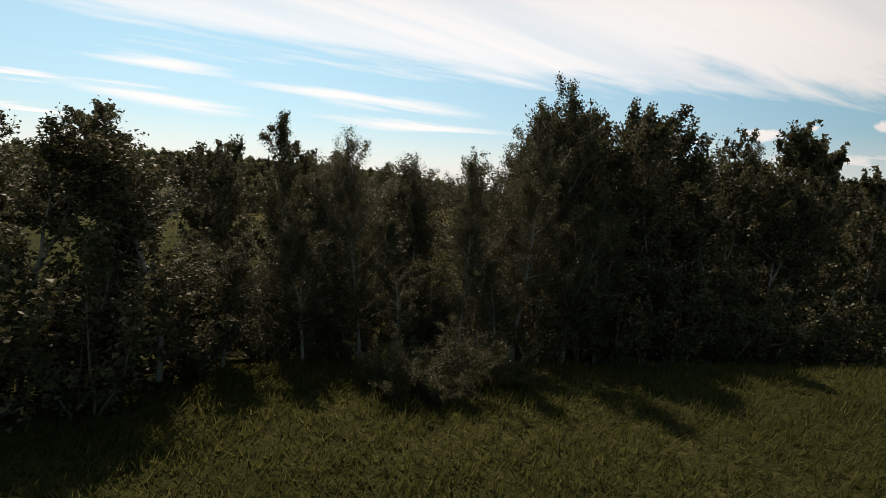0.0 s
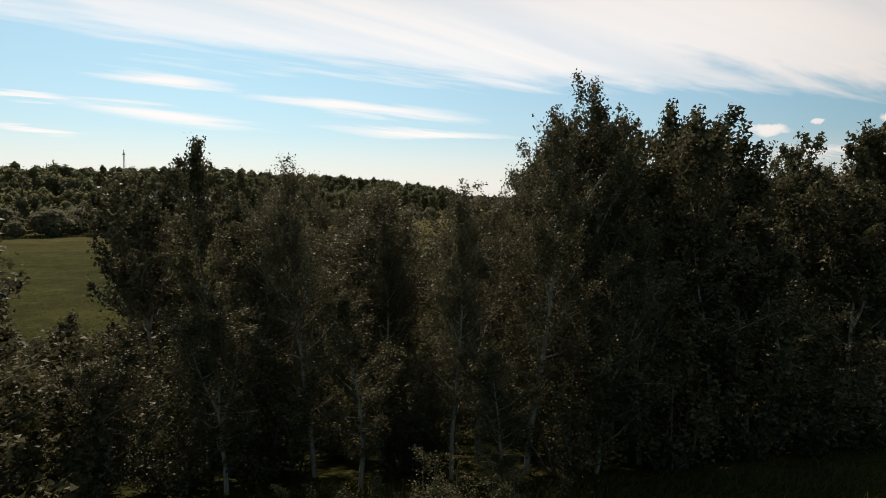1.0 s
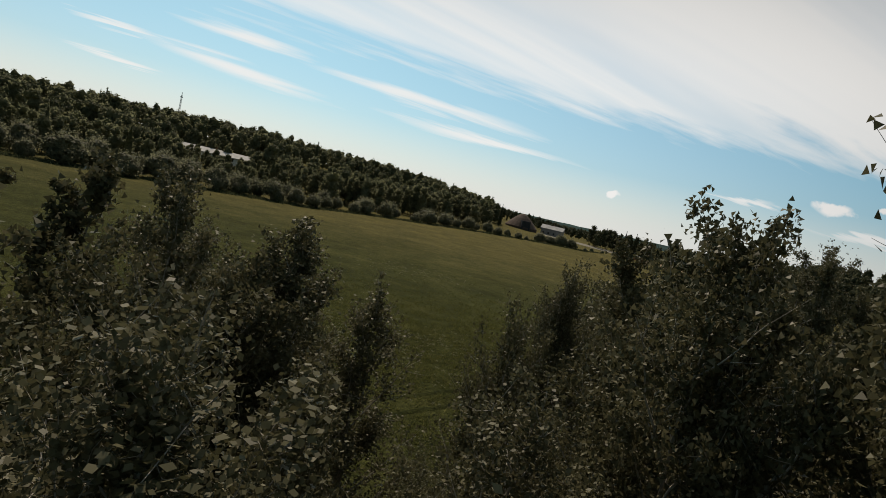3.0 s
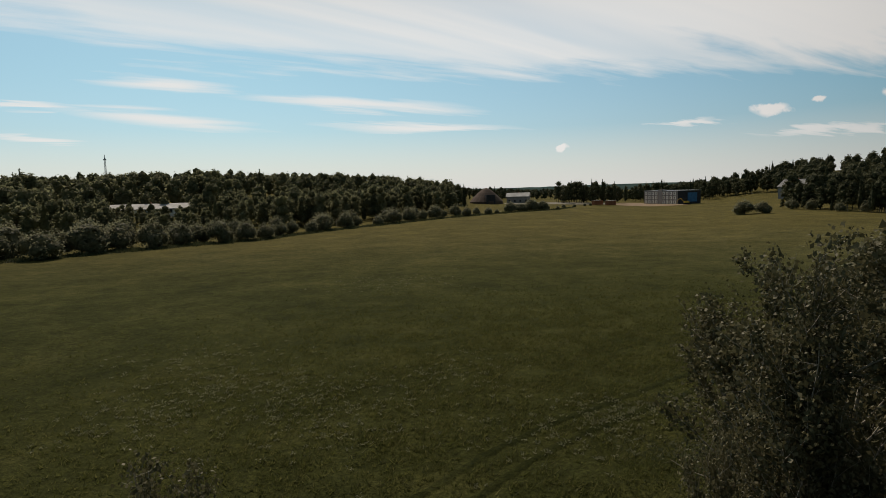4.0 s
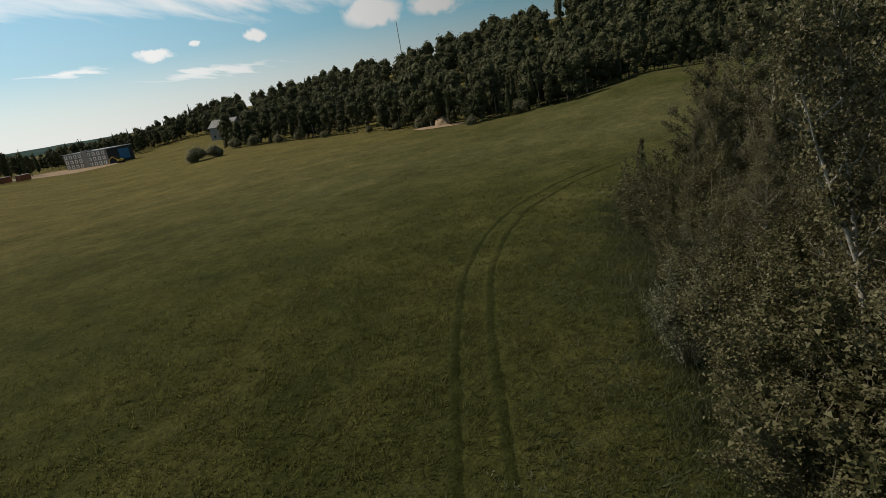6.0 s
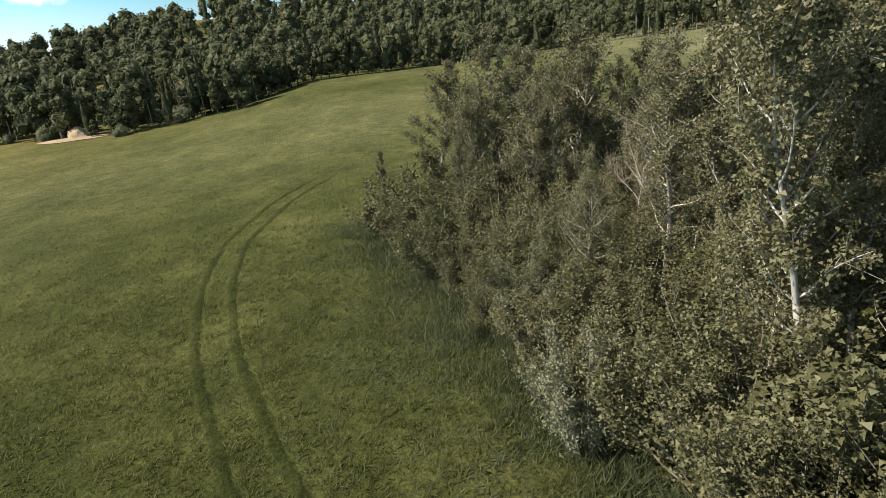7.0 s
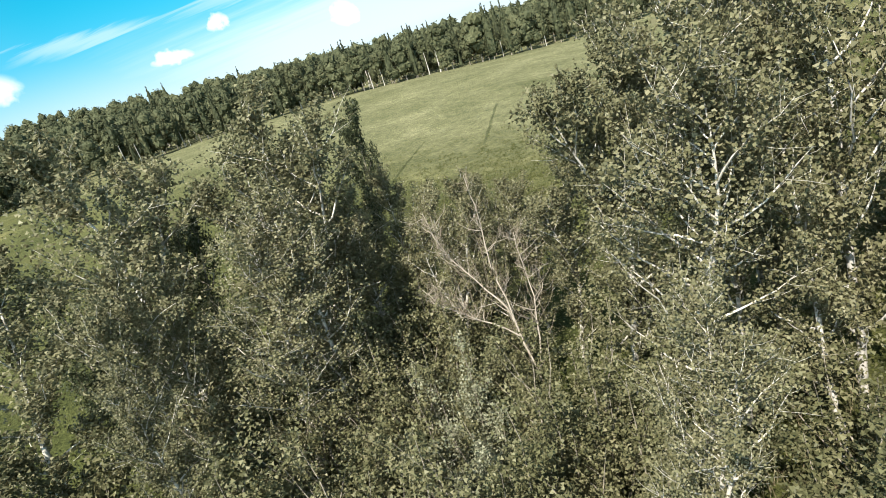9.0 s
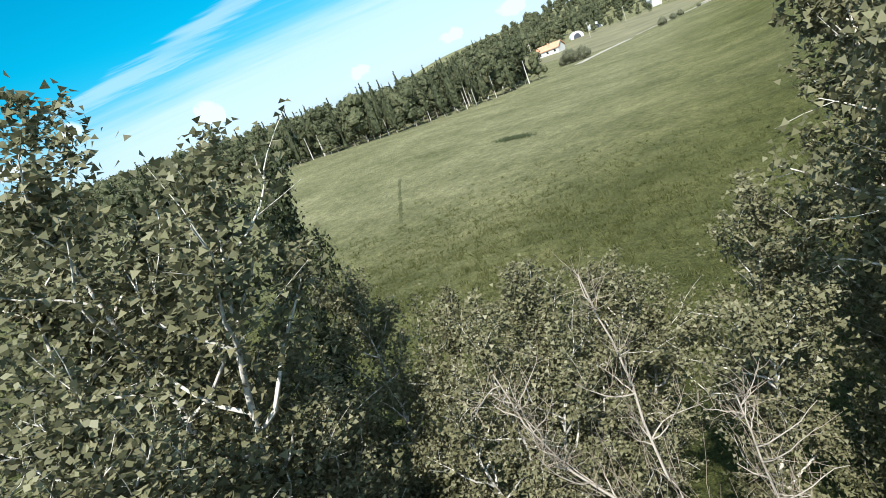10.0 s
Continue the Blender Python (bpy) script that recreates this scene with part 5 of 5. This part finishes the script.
edge_herbs()


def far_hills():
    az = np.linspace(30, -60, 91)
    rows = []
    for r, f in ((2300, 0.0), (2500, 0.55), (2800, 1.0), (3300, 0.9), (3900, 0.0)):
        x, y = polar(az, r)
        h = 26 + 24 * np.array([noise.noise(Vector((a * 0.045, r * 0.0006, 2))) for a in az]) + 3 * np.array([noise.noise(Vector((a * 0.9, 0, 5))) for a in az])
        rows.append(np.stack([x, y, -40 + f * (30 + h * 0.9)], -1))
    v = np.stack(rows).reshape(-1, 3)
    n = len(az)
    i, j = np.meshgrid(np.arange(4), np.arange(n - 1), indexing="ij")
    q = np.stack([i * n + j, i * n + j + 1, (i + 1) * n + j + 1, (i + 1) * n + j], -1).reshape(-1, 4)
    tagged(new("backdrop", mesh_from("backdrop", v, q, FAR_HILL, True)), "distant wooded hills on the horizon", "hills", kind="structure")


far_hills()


# ---- willow bushes along the meadow's edge ----
def make_bush(seed, n=1500, leaf=0.22):
    """A domed willow bush, leafy down to the ground."""
    rng = np.random.default_rng(seed)
    lobes = np.array([(0, 0, 2.6, 1.9)] + [(1.5 * math.cos(a), 1.5 * math.sin(a), rng.uniform(1.2, 2.4), rng.uniform(1.1, 1.6)) for a in rng.uniform(0, 1.2, 6) + np.arange(6) * 1.05])
    pick = rng.choice(len(lobes), n, p=lobes[:, 3] ** 2 / (lobes[:, 3] ** 2).sum())
    way = rng.normal(size=(n, 3))
    way /= np.linalg.norm(way, axis=1, keepdims=True)
    c = lobes[pick, :3] + way * (lobes[pick, 3] * rng.uniform(0.8, 1.1, n))[:, None] * [1, 1, 1.15]
    c[:, 2] = np.abs(c[:, 2])
    v, q = leaves(rng, c, leaf, 1.4, way * 0.9 + [0, 0, 0.3], False)
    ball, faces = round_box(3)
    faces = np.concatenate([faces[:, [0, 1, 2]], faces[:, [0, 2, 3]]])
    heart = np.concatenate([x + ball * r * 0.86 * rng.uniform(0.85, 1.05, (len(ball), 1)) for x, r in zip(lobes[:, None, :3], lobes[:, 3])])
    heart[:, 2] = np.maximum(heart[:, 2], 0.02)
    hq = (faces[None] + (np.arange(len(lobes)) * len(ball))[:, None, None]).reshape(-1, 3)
    # tint 1 gives the solid heart those painted-in shade tones
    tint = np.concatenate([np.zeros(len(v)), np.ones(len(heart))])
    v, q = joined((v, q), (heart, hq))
    tubes = Tubes()
    for k in range(6):
        a = k * 1.05
        tubes.add(bend(rng, (0.2 * math.cos(a), 0.2 * math.sin(a), -0.3), (0.5 * math.cos(a), 0.5 * math.sin(a), 1), 3.6, 4), np.linspace(0.09, 0.03, 5), 4)
    return tubes, v, q, tint


BUSHES = [make_bush(300 + k) for k in range(3)]


def bush(k, x, y, h, turn, wide=1.0):
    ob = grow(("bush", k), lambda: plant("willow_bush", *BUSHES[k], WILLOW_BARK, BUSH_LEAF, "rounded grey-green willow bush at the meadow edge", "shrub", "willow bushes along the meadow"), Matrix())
    ob.matrix_basis = stand(x, y, h / 4.8, turn, wide)
    return ob


for x, y, s in edge_row(rng, -16, 58, 5.6, 2, 2.2, (0.65, 1.3)) + edge_row(rng, 4, 58, 11.0, 9, 3.0, (0.9, 1.25)) + edge_row(rng, -60, -33, 10, 1, 2.0, (0.5, 1.0)) + edge_row(rng, -11, -6.5, 3.0, 4, 2.0, (0.7, 1.1)):
    bearing = math.degrees(math.atan2(CX - x, y - CY))
    tall = float(np.interp(bearing, (-14, -11, -10, -7, -5.5, -3, -1, 20, 35, 58), (1.6, 2.2, 4.8, 4.8, 2.6, 2.6, 4.6, 5.0, 6.2, 6.8)))
    bush(int(rng.integers(0, 3)), x, y, (4.6 if bearing < -20 else tall) * s, rng.uniform(0, 360), rng.uniform(0.82, 1.12))
bush(0, 164, 131, 6.6, 10, 1.15)
bush(1, 122, 240, 5.5, 40, 1.2)
bush(2, 128, 238, 4.4, 90, 1.2)
for k in range(9):
    x, y = polar(-84.5 - k * 1.5, 186 + rng.normal(0, 2))
    bush(k % 3, float(x), float(y), rng.uniform(2.8, 4.8), k * 50, 1.15)
for x, y, h in ((92, -142, 5.0), (96, -140, 5.6), (99, -141, 3.6), (69, -172, 3.4), (66, -182, 2.6), (64, -188, 2.6), (58, -200, 1.8)):
    bush(int(rng.integers(0, 3)), x, y, h, rng.uniform(0, 360), 0.95)


# ---- buildings far off ----
def box(bm, x0, x1, y0, y1, z0, z1):
    vs = [bm.verts.new(Vector((x, y, z))) for z in (z0, z1) for x, y in ((x0, y0), (x1, y0), (x1, y1), (x0, y1))]
    for f in ((3, 2, 1, 0), (4, 5, 6, 7), (0, 1, 5, 4), (1, 2, 6, 5), (2, 3, 7, 6), (3, 0, 4, 7)):
        bm.faces.new([vs[i] for i in f])


def solid(name, boxes, mat, parent, label="", bevel=0.0):
    bm = bmesh.new()
    for b in boxes:
        box(bm, *b)
    if bevel:
        bmesh.ops.bevel(bm, geom=bm.edges[:], offset=bevel, segments=1, affect="EDGES")
    me = bpy.data.meshes.new(name)
    bm.to_mesh(me)
    bm.free()
    me.materials.append(mat)
    return part(name, me, parent, label)


def prism(name, outline, y0, y1, mat, parent, label=""):
    """A gable or arch: an outline in x and z, drawn along y."""
    bm = bmesh.new()
    a = [bm.verts.new((x, y0, z)) for x, z in outline]
    b = [bm.verts.new((x, y1, z)) for x, z in outline]
    n = len(outline)
    bm.faces.new(a)
    bm.faces.new(b[::-1])
    for i in range(n):
        bm.faces.new((a[i], b[i], b[(i + 1) % n], a[(i + 1) % n]))
    bmesh.ops.recalc_face_normals(bm, faces=bm.faces[:])
    me = bpy.data.meshes.new(name)
    bm.to_mesh(me)
    bm.free()
    me.materials.append(mat)
    return part(name, me, parent, label)


def apartment_building():
    ob = tagged(new("apartment_building"), "three-storey apartment building under construction with white window reveals", "building")
    wx, wy, h = 30.0, 15.5, 7.9
    solid("wall", [(0, wx, 0, wy, -1, h)], RENDER_GREY, ob, "grey unfinished facade")
    solid("end_wall", [(wx, wx + 0.25, -0.1, wy + 0.1, -1, h + 0.2)], DARK_WALL, ob, "dark insulated end wall")
    solid("sheeting", [(wx + 0.25, wx + 0.4, 6.5, 13.0, 1.6, 6.8)], BLUE_SHEET, ob, "bright blue sheeting")
    solid("roof", [(-0.3, wx + 0.5, -0.3, wy + 0.3, h, h + 0.35)], STEEL, ob, "pale flat roof edge")
    solid("stair_tower", [(13.2, 17.0, -0.4, 3, -1, h + 0.9)], RENDER_GREY, ob, "grey stair tower")
    for floor in range(3):
        for k in range(9):
            if k == 4:
                continue
            x, z = 1.0 + k * 3.2, 0.7 + floor * 2.5
            w = solid("window", [(x - 0.1, x + 1.75, -0.18, -0.03, z, z + 1.7)], WHITE_TRIM, ob, "window with white reveal")
            solid("pane", [(x + 0.5, x + 1.1, -0.24, -0.19, z + 0.35, z + 1.3)], DARK_GLASS, w)
    # x runs along the facade from the far end to the near corner
    ob.matrix_basis = Matrix.Translation((158 - 30 * 0.24, 364 + 30 * 0.97, 0.0)) @ pose(0, 0, 0, 0, 0, -76)
    return ob


apartment_building()


def patch(name, x, y, rx, ry, mat, label, category, seed, lift=0.12):
    """An uneven patch of bare ground."""
    n, rows = 40, []
    wob = 1 + 0.22 * np.array([noise.noise(Vector((math.cos(a) * 1.4, math.sin(a) * 1.4, seed))) for a in np.linspace(0, 2 * np.pi, n, endpoint=False)])
    for f in (0.02, 0.3, 0.55, 0.8, 1.0):
        a = np.linspace(0, 2 * np.pi, n, endpoint=False)
        px, py = x + rx * f * wob * np.cos(a), y + ry * f * wob * np.sin(a)
        rows.append(np.stack([px, py, land(px, py) + lift * (1.3 - f)], -1))
    v = np.stack(rows).reshape(-1, 3)
    i, j = np.meshgrid(np.arange(4), np.arange(n), indexing="ij")
    k = (j + 1) % n
    q = np.stack([i * n + j, (i + 1) * n + j, (i + 1) * n + k, i * n + k], -1).reshape(-1, 4)
    return tagged(new(name, mesh_from(name, v, q, mat, True)), label, category, kind="structure")


patch("bare_ground", 146, 384, 26, 30, SAND, "reddish sand of the building site", "sand", 3, 0.4)
patch("bare_ground", 100, 400, 40, 22, GRAVEL, "pale gravel yard beyond the meadow", "gravel", 5, 0.4)
patch("bare_ground", 148, 160, 5, 8, SAND, "scraped patch of bare sand", "sand", 6, 0.4)


def sand_heap(x, y, s):
    bm = bmesh.new()
    bmesh.ops.create_icosphere(bm, subdivisions=3, radius=1.0)
    for v in bm.verts:
        k = 1 + 0.3 * noise.noise(v.co * 1.6 + Vector((x, y, 0)))
        v.co = Vector((v.co.x * s * 1.5 * k, v.co.y * s * k, max(-0.1, v.co.z) * s * 0.75 * k))
    me = bpy.data.meshes.new("sand_heap")
    bm.to_mesh(me)
    bm.free()
    me.materials.append(SAND)
    ob = tagged(new("sand_heap", me), "heap of pale reddish sand at the wood's edge", "sand heap")
    ob.matrix_basis = pose(x, y, float(land(x, y)), 0, 0, 30)


sand_heap(151, 160, 3.0)


def round_barn(x, y):
    ob = tagged(new("round_barn"), "round barn with a brown domed roof and dark slab painted as the doorway's shade", "building")
    z0 = float(land(x, y))
    bm = bmesh.new()
    rings, n = [(10.2, -1.0), (10.2, 1.3), (7.7, 4.1), (5.0, 6.7), (2.6, 8.6), (0.9, 9.4), (0.1, 9.6)], 22
    vs = [[bm.verts.new((r * math.cos(2 * math.pi * k / n), r * math.sin(2 * math.pi * k / n), z)) for k in range(n)] for r, z in rings]
    for a, b in zip(vs[:-1], vs[1:]):
        for k in range(n):
            bm.faces.new((a[k], a[(k + 1) % n], b[(k + 1) % n], b[k]))
    bm.faces.new(vs[-1])
    me = bpy.data.meshes.new("dome")
    bm.to_mesh(me)
    bm.free()
    me.materials.append(BROWN_ROOF)
    part("dome", me, ob, "weathered brown dome")
    # a solid dark box in place of the shade behind the open door
    solid("doorway", [(-2.8, 2.8, -10.0, -5.0, -1, 5.4)], DARK_WALL, ob, "dark box standing for the shade in the doorway")
    ob.matrix_basis = pose(x, y, z0, 0, 0, 8)


round_barn(53.5, 400.0)


def gable_house(name, label, x, y, turn, w, d, h, rise, wall, roof, windows=3):
    ob = tagged(new(name), label, "building")
    solid("wall", [(-w / 2, w / 2, -d / 2, d / 2, -1, h)], wall, ob)
    o = 0.5
    prism("roof", [(-w / 2 - o, h - 0.1), (0, h + rise), (w / 2 + o, h - 0.1), (w / 2 + o, h + 0.15), (0, h + rise + 0.3), (-w / 2 - o, h + 0.15)], -d / 2 - o, d / 2 + o, roof, ob)
    prism("gable", [(-w / 2, h - 0.05), (w / 2, h - 0.05), (0, h + rise - 0.1)], -d / 2 + 0.02, d / 2 - 0.02, wall, ob)
    for k in range(windows):
        yy = -d / 2 + d * (k + 0.5) / windows
        for side in (-1, 1):
            xa, xb = sorted((side * w / 2, side * (w / 2 + 0.06)))
            solid("window", [(xa, xb, yy - 0.55, yy + 0.55, 0.9, 2.2)], DARK_GLASS, ob)
    solid("door", [(-0.5, 0.5, -d / 2 - 0.08, -d / 2, 0, 2.05)], POLE_WOOD, ob)
    solid("chimney", [(0.6, 1.2, -0.3, 0.3, h + rise * 0.4, h + rise + 0.9)], ORANGE_ROOF, ob)
    ob.matrix_basis = pose(x, y, float(land(x, y)), 0, 0, turn)
    return ob


gable_house("storage_shed", "long shed with a bright metal roof", 76, 412, 70, 8, 14, 4.2, 2.2, GREY_ROOF, BRIGHT_ROOF, 4)
gable_house("farm_shed", "farm shed with a glaring sheet roof among trees", -96, 277, 112, 11, 27, 2.4, 1.8, WHITE_WALL, BRIGHT_ROOF, 6)
gable_house("farm_shed", "low farm shed with a worn roof", -104, 252, 116, 7, 12, 2.0, 1.2, GREY_ROOF, BRIGHT_ROOF, 3)
gable_house("house", "pale cottage with an orange clay roof", 133, -246, 80, 8, 13, 2.6, 2.6, PALE_WALL, ORANGE_ROOF)
gable_house("house", "pale village house with a grey roof", 95, -372, 40, 7, 9, 4.2, 2.8, PALE_WALL, GREY_ROOF)
gable_house("house", "small pale house behind the road", 82, -392, 100, 6.5, 9, 3.2, 2.4, PALE_WALL, GREY_ROOF)
gable_house("house", "house with a grey roof on the wooded slope", 205, 330, 20, 10, 14, 6.0, 3.5, GREY_ROOF, GREY_ROOF)


def arch_hangar(x, y, turn):
    ob = tagged(new("arch_hangar"), "white arched hangar with an open dark end", "building", "arched hangars")
    outer = [(4.2 * math.cos(a), 3.9 * math.sin(a)) for a in np.linspace(0, math.pi, 15)]
    prism("shell", [(4.2, -1)] + outer + [(-4.2, -1)], -6, 6, BRIGHT_ROOF, ob, "pale arched shell")
    inner = [(2.2 * math.cos(a), 0.2 + 2.5 * math.sin(a)) for a in np.linspace(0, math.pi, 11)]
    # the end is closed: a thin dark slab paints the shaded inside
    prism("doorway", [(2.2, -0.9)] + inner + [(-2.2, -0.9)], 6.0, 6.1, DARK_WALL, ob, "dark slab painted as the doorway's shade")
    ob.matrix_basis = pose(x, y, float(land(x, y)), 0, 0, turn)


arch_hangar(136, -318, 20)
arch_hangar(131, -352, 20)


def pole(name, x, y, h, r, label, arms=True):
    ob = tagged(new(name), label, "pole")
    t = Tubes()
    t.add([(0, 0, -0.5), (0, 0, h * 0.5), (0, 0, h)], (r, r * 0.85, r * 0.7), 8)
    part("shaft", t.mesh("shaft", POLE_WOOD if arms else STEEL), ob)
    if arms:
        solid("crossarm", [(-0.9, 0.9, -0.06, 0.06, h - 0.7, h - 0.55)], POLE_WOOD, ob)
    ob.matrix_basis = pose(x, y, float(land(x, y)), 0, 0, 30)


for x, y in ((116, -266), (104, -311), (88, -352), (140, -236)):
    pole("utility_pole", x, y, 9.0, 0.16, "weathered wooden utility pole by the road")
pole("hill_mast", 330, 300, 30.0, 0.35, "thin pole above the wooded hill", False)


def lattice_mast(x, y, top):
    ob = tagged(new("radio_mast"), "slender steel radio mast above the woods", "mast")
    z0 = float(land(x, y))
    h = top - z0
    for k in range(3):
        a = k * 2.094
        t = Tubes()
        t.add([(0.9 * math.cos(a), 0.9 * math.sin(a), -1), (0.35 * math.cos(a), 0.35 * math.sin(a), h)], (0.16, 0.12), 5)
        part("leg", t.mesh("leg", STEEL), ob)
    for i in range(12):
        t = Tubes()
        z = h * (i + 1) / 13
        ring = [(0.75 * math.cos(k * 2.094), 0.75 * math.sin(k * 2.094), z + 1.2 * (k % 2)) for k in range(4)]
        t.add(ring, [0.07] * 4, 4)
        part("brace", t.mesh("brace", STEEL), ob)
    solid("antenna", [(-1.0, 1.0, -0.25, 0.25, h - 1.6, h - 1.0)], STEEL, ob)
    solid("antenna", [(-0.15, 0.15, -0.15, 0.15, h - 1, h + 2)], STEEL, ob)
    ob.matrix_basis = pose(x, y, z0)


lattice_mast(-196, 450, 40.0)


def container(x, y, turn):
    ob = tagged(new("container"), "rust-red site container beside the sand", "container", "site containers")
    solid("body", [(-3, 3, -1.2, 1.2, 0, 2.5)], RUST, ob, "", 0.05)
    for k in range(11):
        solid("rib", [(-2.8 + k * 0.55, -2.6 + k * 0.55, -1.26, -1.2, 0.1, 2.4)], RUST, ob)
    solid("roof", [(-3.05, 3.05, -1.25, 1.25, 2.5, 2.6)], STEEL, ob)
    ob.matrix_basis = pose(x, y, float(land(x, y)) + 0.3, 0, 0, turn)


for x, y, t in ((112, 366, 20), (119, 364, 25)):
    container(x, y, t)


def digger(x, y, turn):
    ob = tagged(new("digger"), "small yellow digger standing on the sand", "vehicle")
    solid("track", [(-1.6, 1.6, -1.3, -0.8, 0, 0.8)], RUBBER, ob, "", 0.15)
    solid("track", [(-1.6, 1.6, 0.8, 1.3, 0, 0.8)], RUBBER, ob, "", 0.15)
    solid("body", [(-1.5, 1.2, -1.1, 1.1, 0.85, 1.8)], YELLOW, ob, "", 0.1)
    solid("cab", [(-0.2, 1.1, -1.0, 0.1, 1.8, 3.0)], DARK_GLASS, ob, "", 0.1)
    t = Tubes()
    t.add([(1.2, 0.4, 1.5), (3.0, 0.4, 3.4), (4.6, 0.4, 2.2), (4.9, 0.4, 0.6)], (0.22, 0.2, 0.16, 0.2), 6)
    part("arm", t.mesh("arm", YELLOW), ob)
    ob.matrix_basis = pose(x, y, float(land(x, y)) + 0.3, 0, 0, turn)


digger(157, 352, 160)


def car(x, y, turn):
    ob = tagged(new("car"), "dark car parked on the gravel by the field", "car")
    prism("body", [(-2.1, 0.35), (2.1, 0.35), (2.15, 0.8), (1.2, 0.95), (0.6, 1.42), (-1.0, 1.45), (-1.7, 1.0), (-2.15, 0.9)], -0.85, 0.85, CAR_PAINT, ob)
    prism("glass", [(1.1, 0.96), (0.58, 1.36), (-0.95, 1.39), (-1.55, 1.0)], -0.87, 0.87, DARK_GLASS, ob)
    for wx in (-1.3, 1.3):
        for wy in (-0.86, 0.74):
            prism("wheel", [(wx + 0.33 * math.cos(a), 0.33 + 0.33 * math.sin(a)) for a in np.linspace(0, 2 * math.pi, 14, endpoint=False)], wy, wy + 0.14, RUBBER, ob)
    ob.matrix_basis = pose(x, y, float(land(x, y)) + 0.12, 0, 0, turn)


car(41.5, -231, 60)
ribbon("road", np.array([(90, -120), (87, -150), (79, -182), (59, -203), (38, -236), (0, -290)], float), 4.5, GRAVEL, "pale gravel track along the meadow", "road", 0.12)
patch("bare_ground", 50, -222, 9, 10, GRAVEL, "pale gravel turning place", "gravel", 8, 0.3)
patch("mown_field", 96, -262, 38, 90, DRY_FIELD, "mown straw-coloured field by the village", "field", 9, 0.25)


def football_goal(x, y, turn):
    ob = tagged(new("football_goal"), "white football goal frame on the mown field", "goal")
    for name, path in (("post", [(-3.66, 0, 0), (-3.66, 0, 2.44)]), ("post", [(3.66, 0, 0), (3.66, 0, 2.44)]), ("crossbar", [(-3.7, 0, 2.44), (3.7, 0, 2.44)]),
                       ("stay", [(-3.66, 0, 2.44), (-3.66, 1.4, 0)]), ("stay", [(3.66, 0, 2.44), (3.66, 1.4, 0)])):
        t = Tubes()
        t.add(path, (0.09, 0.09), 6)
        part(name, t.mesh(name, WHITE_TRIM), ob)
    ob.matrix_basis = pose(x, y, float(land(x, y)) + 0.15, 0, 0, turn)


football_goal(62, -318, 70)
